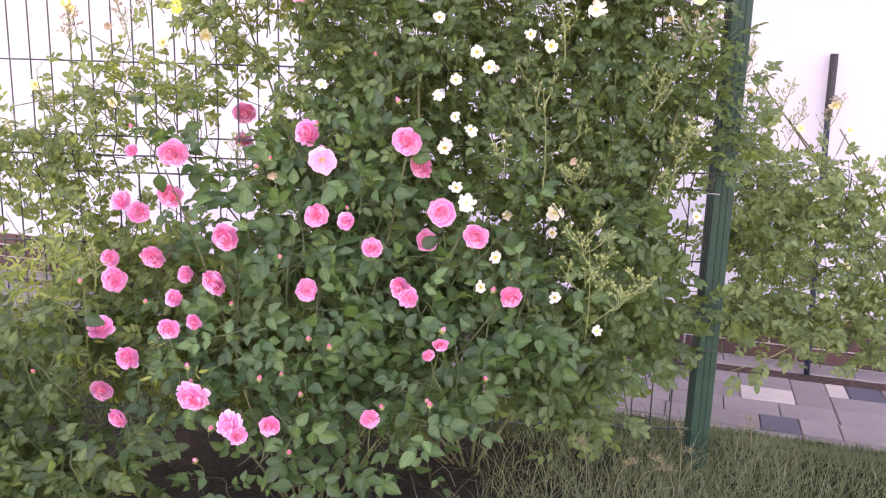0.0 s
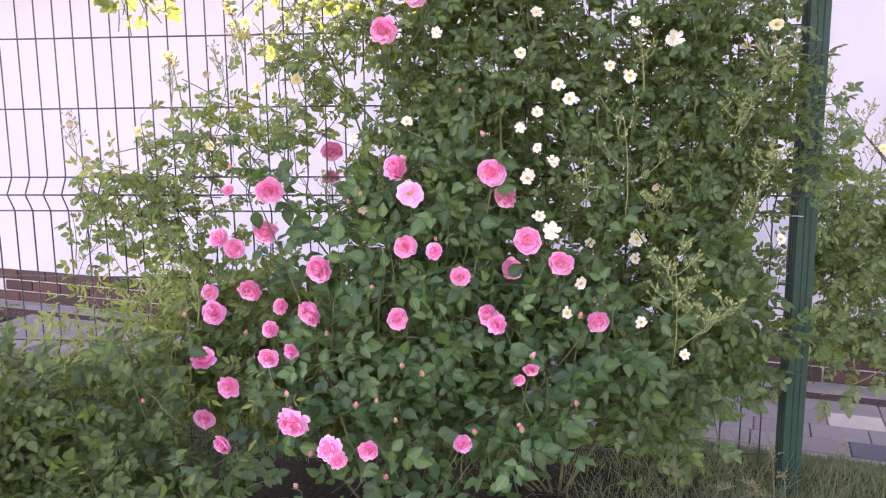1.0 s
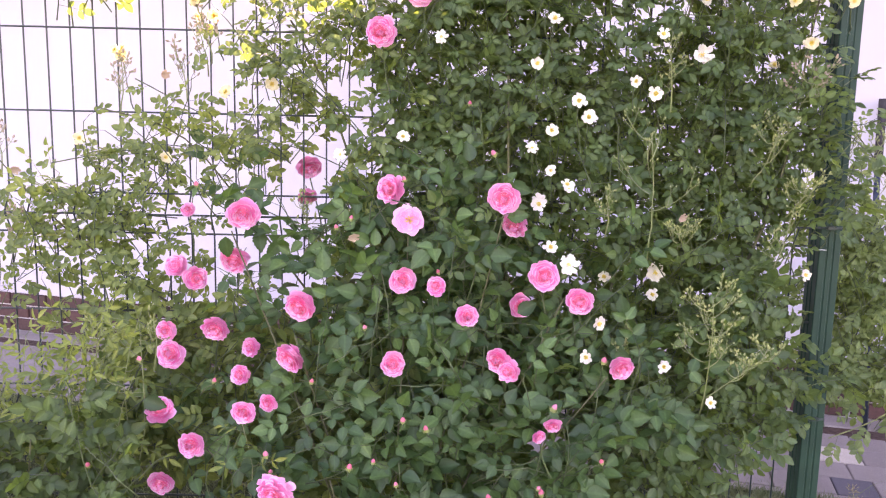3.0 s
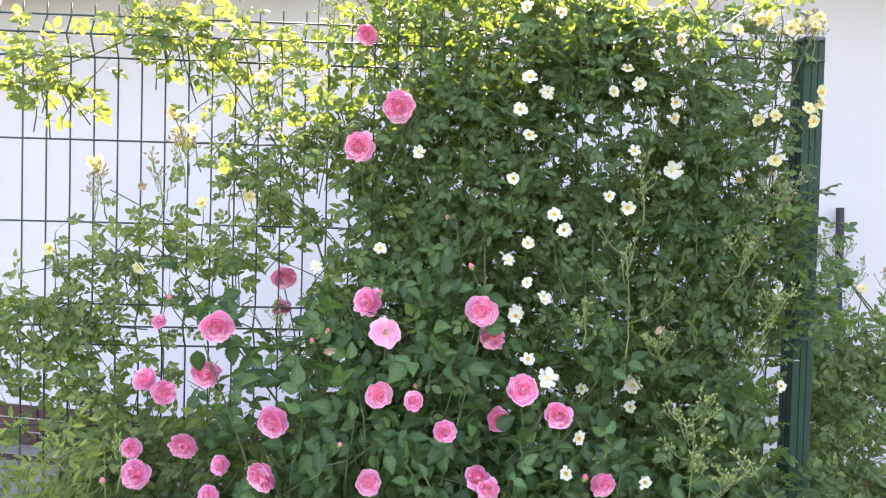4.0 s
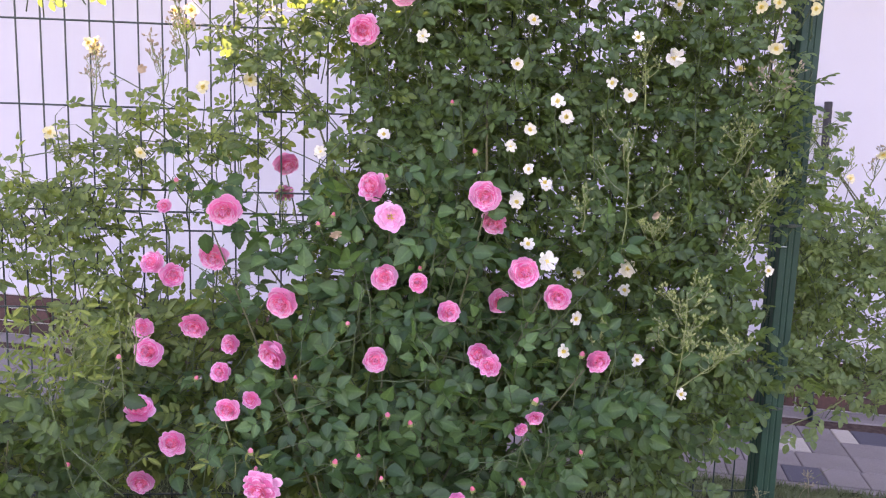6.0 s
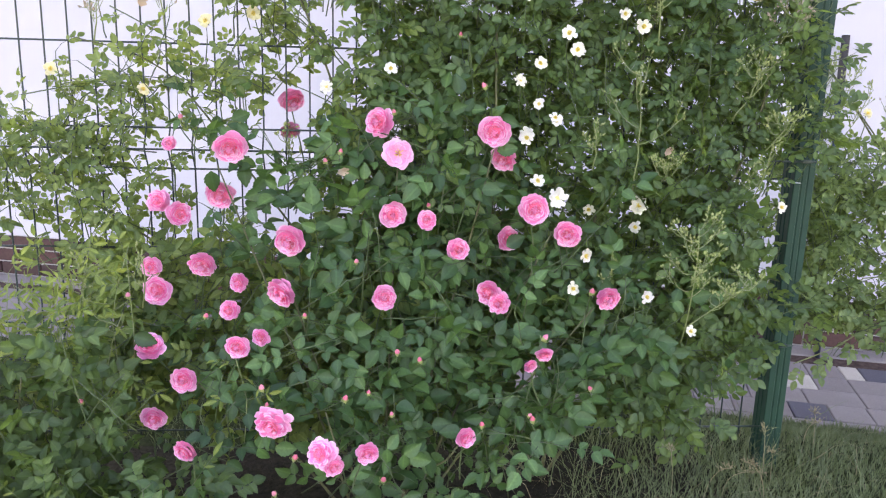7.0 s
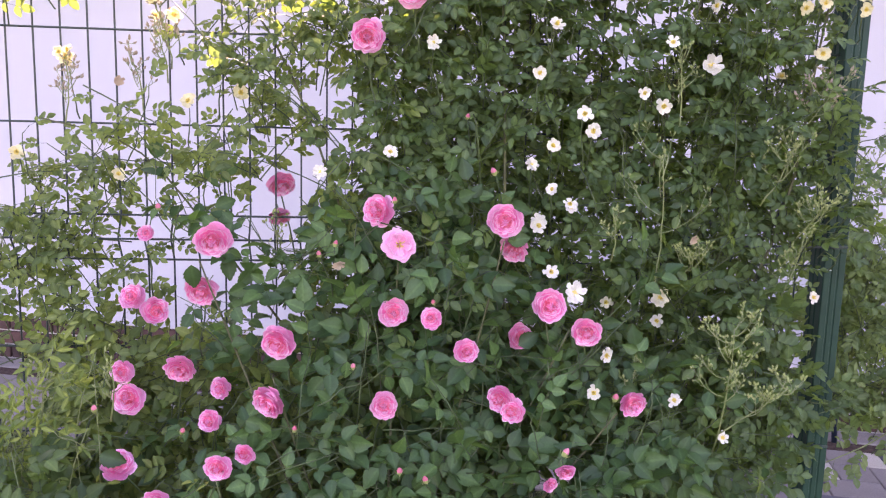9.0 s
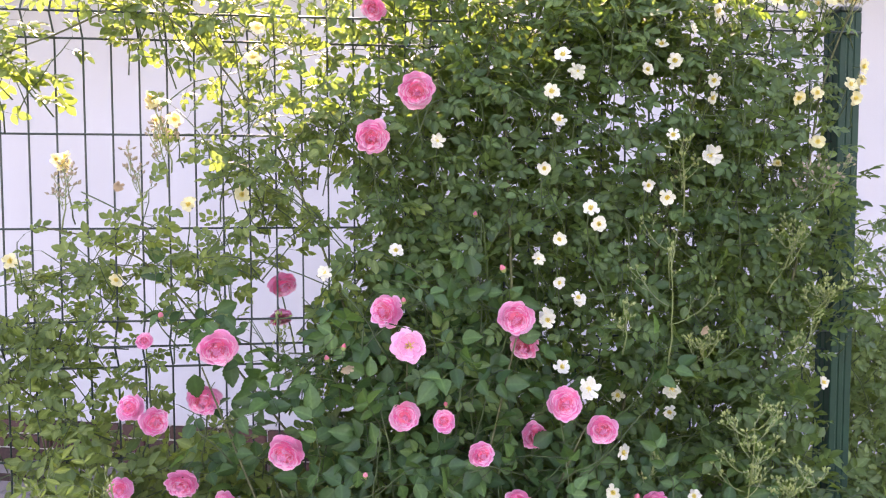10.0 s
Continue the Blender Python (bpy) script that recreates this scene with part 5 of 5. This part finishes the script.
# ---- grass ----
def blades(mesh, spots, r, low, high, width, lean):
    """Curved, tapering blades."""
    k = len(spots)
    if not k:
        return
    out = np.zeros((k, 7, 3))
    for i, (x, y) in enumerate(spots):
        h, a = r.uniform(low, high), r.uniform(0, 6.3)
        L = r.uniform(0.2, 1.0) * lean * h
        dx, dy = math.cos(a), math.sin(a)
        b = r.uniform(0, 6.3)
        wx, wy = math.cos(b) * width * r.uniform(0.6, 1.2), math.sin(b) * width * r.uniform(0.6, 1.2)
        z = ground_z(x, y) - 0.01
        for j, (t, w) in enumerate(((0, 1.0), (0.4, 0.85), (0.75, 0.5))):
            cx, cy, cz = x + dx * L * t * t, y + dy * L * t * t, z + h * t * (1 - 0.25 * lean * t * 0.6)
            out[i, 2 * j], out[i, 2 * j + 1] = (cx - wx * w, cy - wy * w, cz), (cx + wx * w, cy + wy * w, cz)
        out[i, 6] = (x + dx * L, y + dy * L, z + h * (1 - 0.15 * lean))
    mesh.add_many(out, [(0, 1, 3, 2), (2, 3, 5, 4), (4, 5, 6)], 0)


gr = random.Random(51)


def lawn(name, label, x0, x1, y0, y1, count, low, high, lean, mat, keep, width=0.0016):
    m = Mesh()
    spots = []
    while len(spots) < count:
        x, y = gr.uniform(x0, x1), gr.uniform(y0, y1)
        if keep(x, y):
            spots.append((x, y))
    blades(m, spots, gr, low, high, width, lean)
    return tagged(new(name, m.data(name, [mat])), label, "grass", kind="stuff")


lawn("lawn_grass", "short dull green lawn grass", 0.45, 2.6, 0.9, 3.1, 60000, 0.018, 0.042, 0.6, M_GRASS, lambda x, y: behind(x, y) < -0.915 and gr.random() < (x - 0.4) * 3)
lawn("lawn_grass", "short dull green lawn grass behind the fence", -3.2, 0.6, 2.3, 4.0, 9000, 0.03, 0.08, 1.0, M_GRASS, lambda x, y: behind(x, y) < -0.915)
lawn("tall_grass", "taller uncut grass round the fence post", 0.05, 0.95, 1.62, 2.36, 1900, 0.07, 0.19, 1.3, M_GRASS, lambda x, y: gr.random() < 0.25 + 0.75 * math.exp(-((x - 0.50) / 0.30) ** 2), 0.0012)
lawn("dry_grass", "dry straw stems lying in the grass", -0.1, 1.0, 1.5, 2.35, 130, 0.06, 0.20, 2.4, M_STRAW, lambda x, y: True, 0.0010)

def grass_stalk(x, y, height, lean, seed):
    """A flowering grass: a thin stem with a loose head of seeds."""
    r = random.Random(seed)
    ob = tagged(new("grass_stalk"), "pale flowering grass stalk with a loose seed head", "grass stalk", group="grass stalks by the post")
    z = ground_z(x, y)
    ob.location = (x, y, z)
    m = Mesh()
    tip = np.array((lean[0] * height, lean[1] * height, height))
    line = bend((0, 0, -0.01), tip, (-lean[0] * 0.04, -lean[1] * 0.04, 0.03), 8, 0.001, r)
    tube(m, line, 0.0010, 0.0006, 4)
    child("stem", m.data("stem", [M_STRAW]), ob)
    m = Mesh()
    for i in range(26):
        t = 0.72 + 0.28 * i / 26
        k = min(int(t * 7), 6)
        p = line[k] + (line[k + 1] - line[k]) * (t * 7 - k)
        q = p + np.array([r.gauss(0, 0.007), r.gauss(0, 0.007), r.uniform(0.0, 0.012)]) * (1.2 - (t - 0.72))
        tube(m, [p, q], 0.0003, 0.0003, 3)
        d = q - p
        tube(m, [q, q + d / (np.linalg.norm(d) + 1e-6) * 0.003, q + d / (np.linalg.norm(d) + 1e-6) * 0.006], 0.0012, 0.0004, 4)
    child("seed_head", m.data("seed_head", [M_STRAW]), ob, label="pale seed head")


for i, (x, y, ht, ln) in enumerate(((0.62, 2.05, 0.20, (-0.1, -0.1)), (0.66, 2.08, 0.12, (-0.25, -0.3)), (0.50, 2.0, 0.10, (0.9, -0.3)), (0.84, 2.25, 0.11, (0.3, -0.1)), (0.90, 2.3, 0.12, (-0.2, -0.1)),
                                  (0.58, 1.95, 0.16, (-0.5, -0.2)), (0.42, 1.95, 0.15, (0.3, -0.3)), (0.36, 2.0, 0.18, (-0.2, -0.2)))):
    grass_stalk(x, y, ht, ln, 80 + i)

# ---- paving slabs and plinth bricks ----
paving = tagged(new("pavement"), "narrow path of grey and cream concrete slabs along the house", "pavement", kind="structure")
paving.matrix_world = HOUSE
slab_cache = {}


def slab(a0, a1, b0, b1, mat):
    key = (round(a1 - a0, 3), mat.name)
    if key not in slab_cache:
        bm = boxed((0.002, 0.002, -0.05), (a1 - a0 - 0.002, b1 - b0 - 0.002, 0.0), 0.003)
        me = bpy.data.meshes.new("slab")
        bm.to_mesh(me)
        bm.free()
        me.materials.append(mat)
        slab_cache[key] = me
    child("slab", slab_cache[key], paving, Matrix.Translation((a0, b0, PAVE_Z + rng.uniform(-0.0015, 0.0015))))


FIXED = {0: (-0.201, -0.060, M_SLAB_DARK), 2: (-0.260, -0.050, M_SLAB_CREAM), 3: (0.090, 0.170, M_SLAB_CREAM), 1: (-0.120, 0.090, M_SLAB)}
for row in range(4):
    b0 = -0.855 + 0.1525 * row
    f0, f1, fm = FIXED.get(row, (-0.1, 0.11, M_SLAB))
    slab(f0, f1, b0, b0 + 0.1525, fm)
    for sign in (-1, 1):
        a = f0 if sign < 0 else f1
        while -4.8 < a < 2.0:
            ln = rng.choice((0.14, 0.21, 0.21, 0.28))
            mat = rng.choices((M_SLAB, M_SLAB_DARK, M_SLAB_CREAM), (0.93, 0.05, 0.02))[0]
            slab(*((a - ln, a) if sign < 0 else (a, a + ln)), b0, b0 + 0.1525, mat)
            a += sign * ln
part("soil_strip", boxed((-5.5, -0.244, -0.30), (2.3, -0.152, PAVE_Z - 0.002)), M_MULCH, paving, "dark soil strip in front of the wall")
part("wall_strip", boxed((-5.5, -0.151, -0.30), (2.3, -0.014, PAVE_Z + 0.004), 0.004), M_SLAB, paving, "grey concrete strip at the foot of the wall")
part("edging", boxed((-5.5, -0.902, -0.30), (2.3, -0.857, PAVE_Z - 0.002), 0.004), M_SLAB, paving, "narrow grey concrete edging")
for row in range(3):
    x = -5.5 + (0.125 if row % 2 else 0.0)
    while x < 2.2:
        child("brick", brick_me, wall_house, Matrix.Translation((x, 0, PLINTH - 0.0755 * (3 - row))))
        x += 0.25
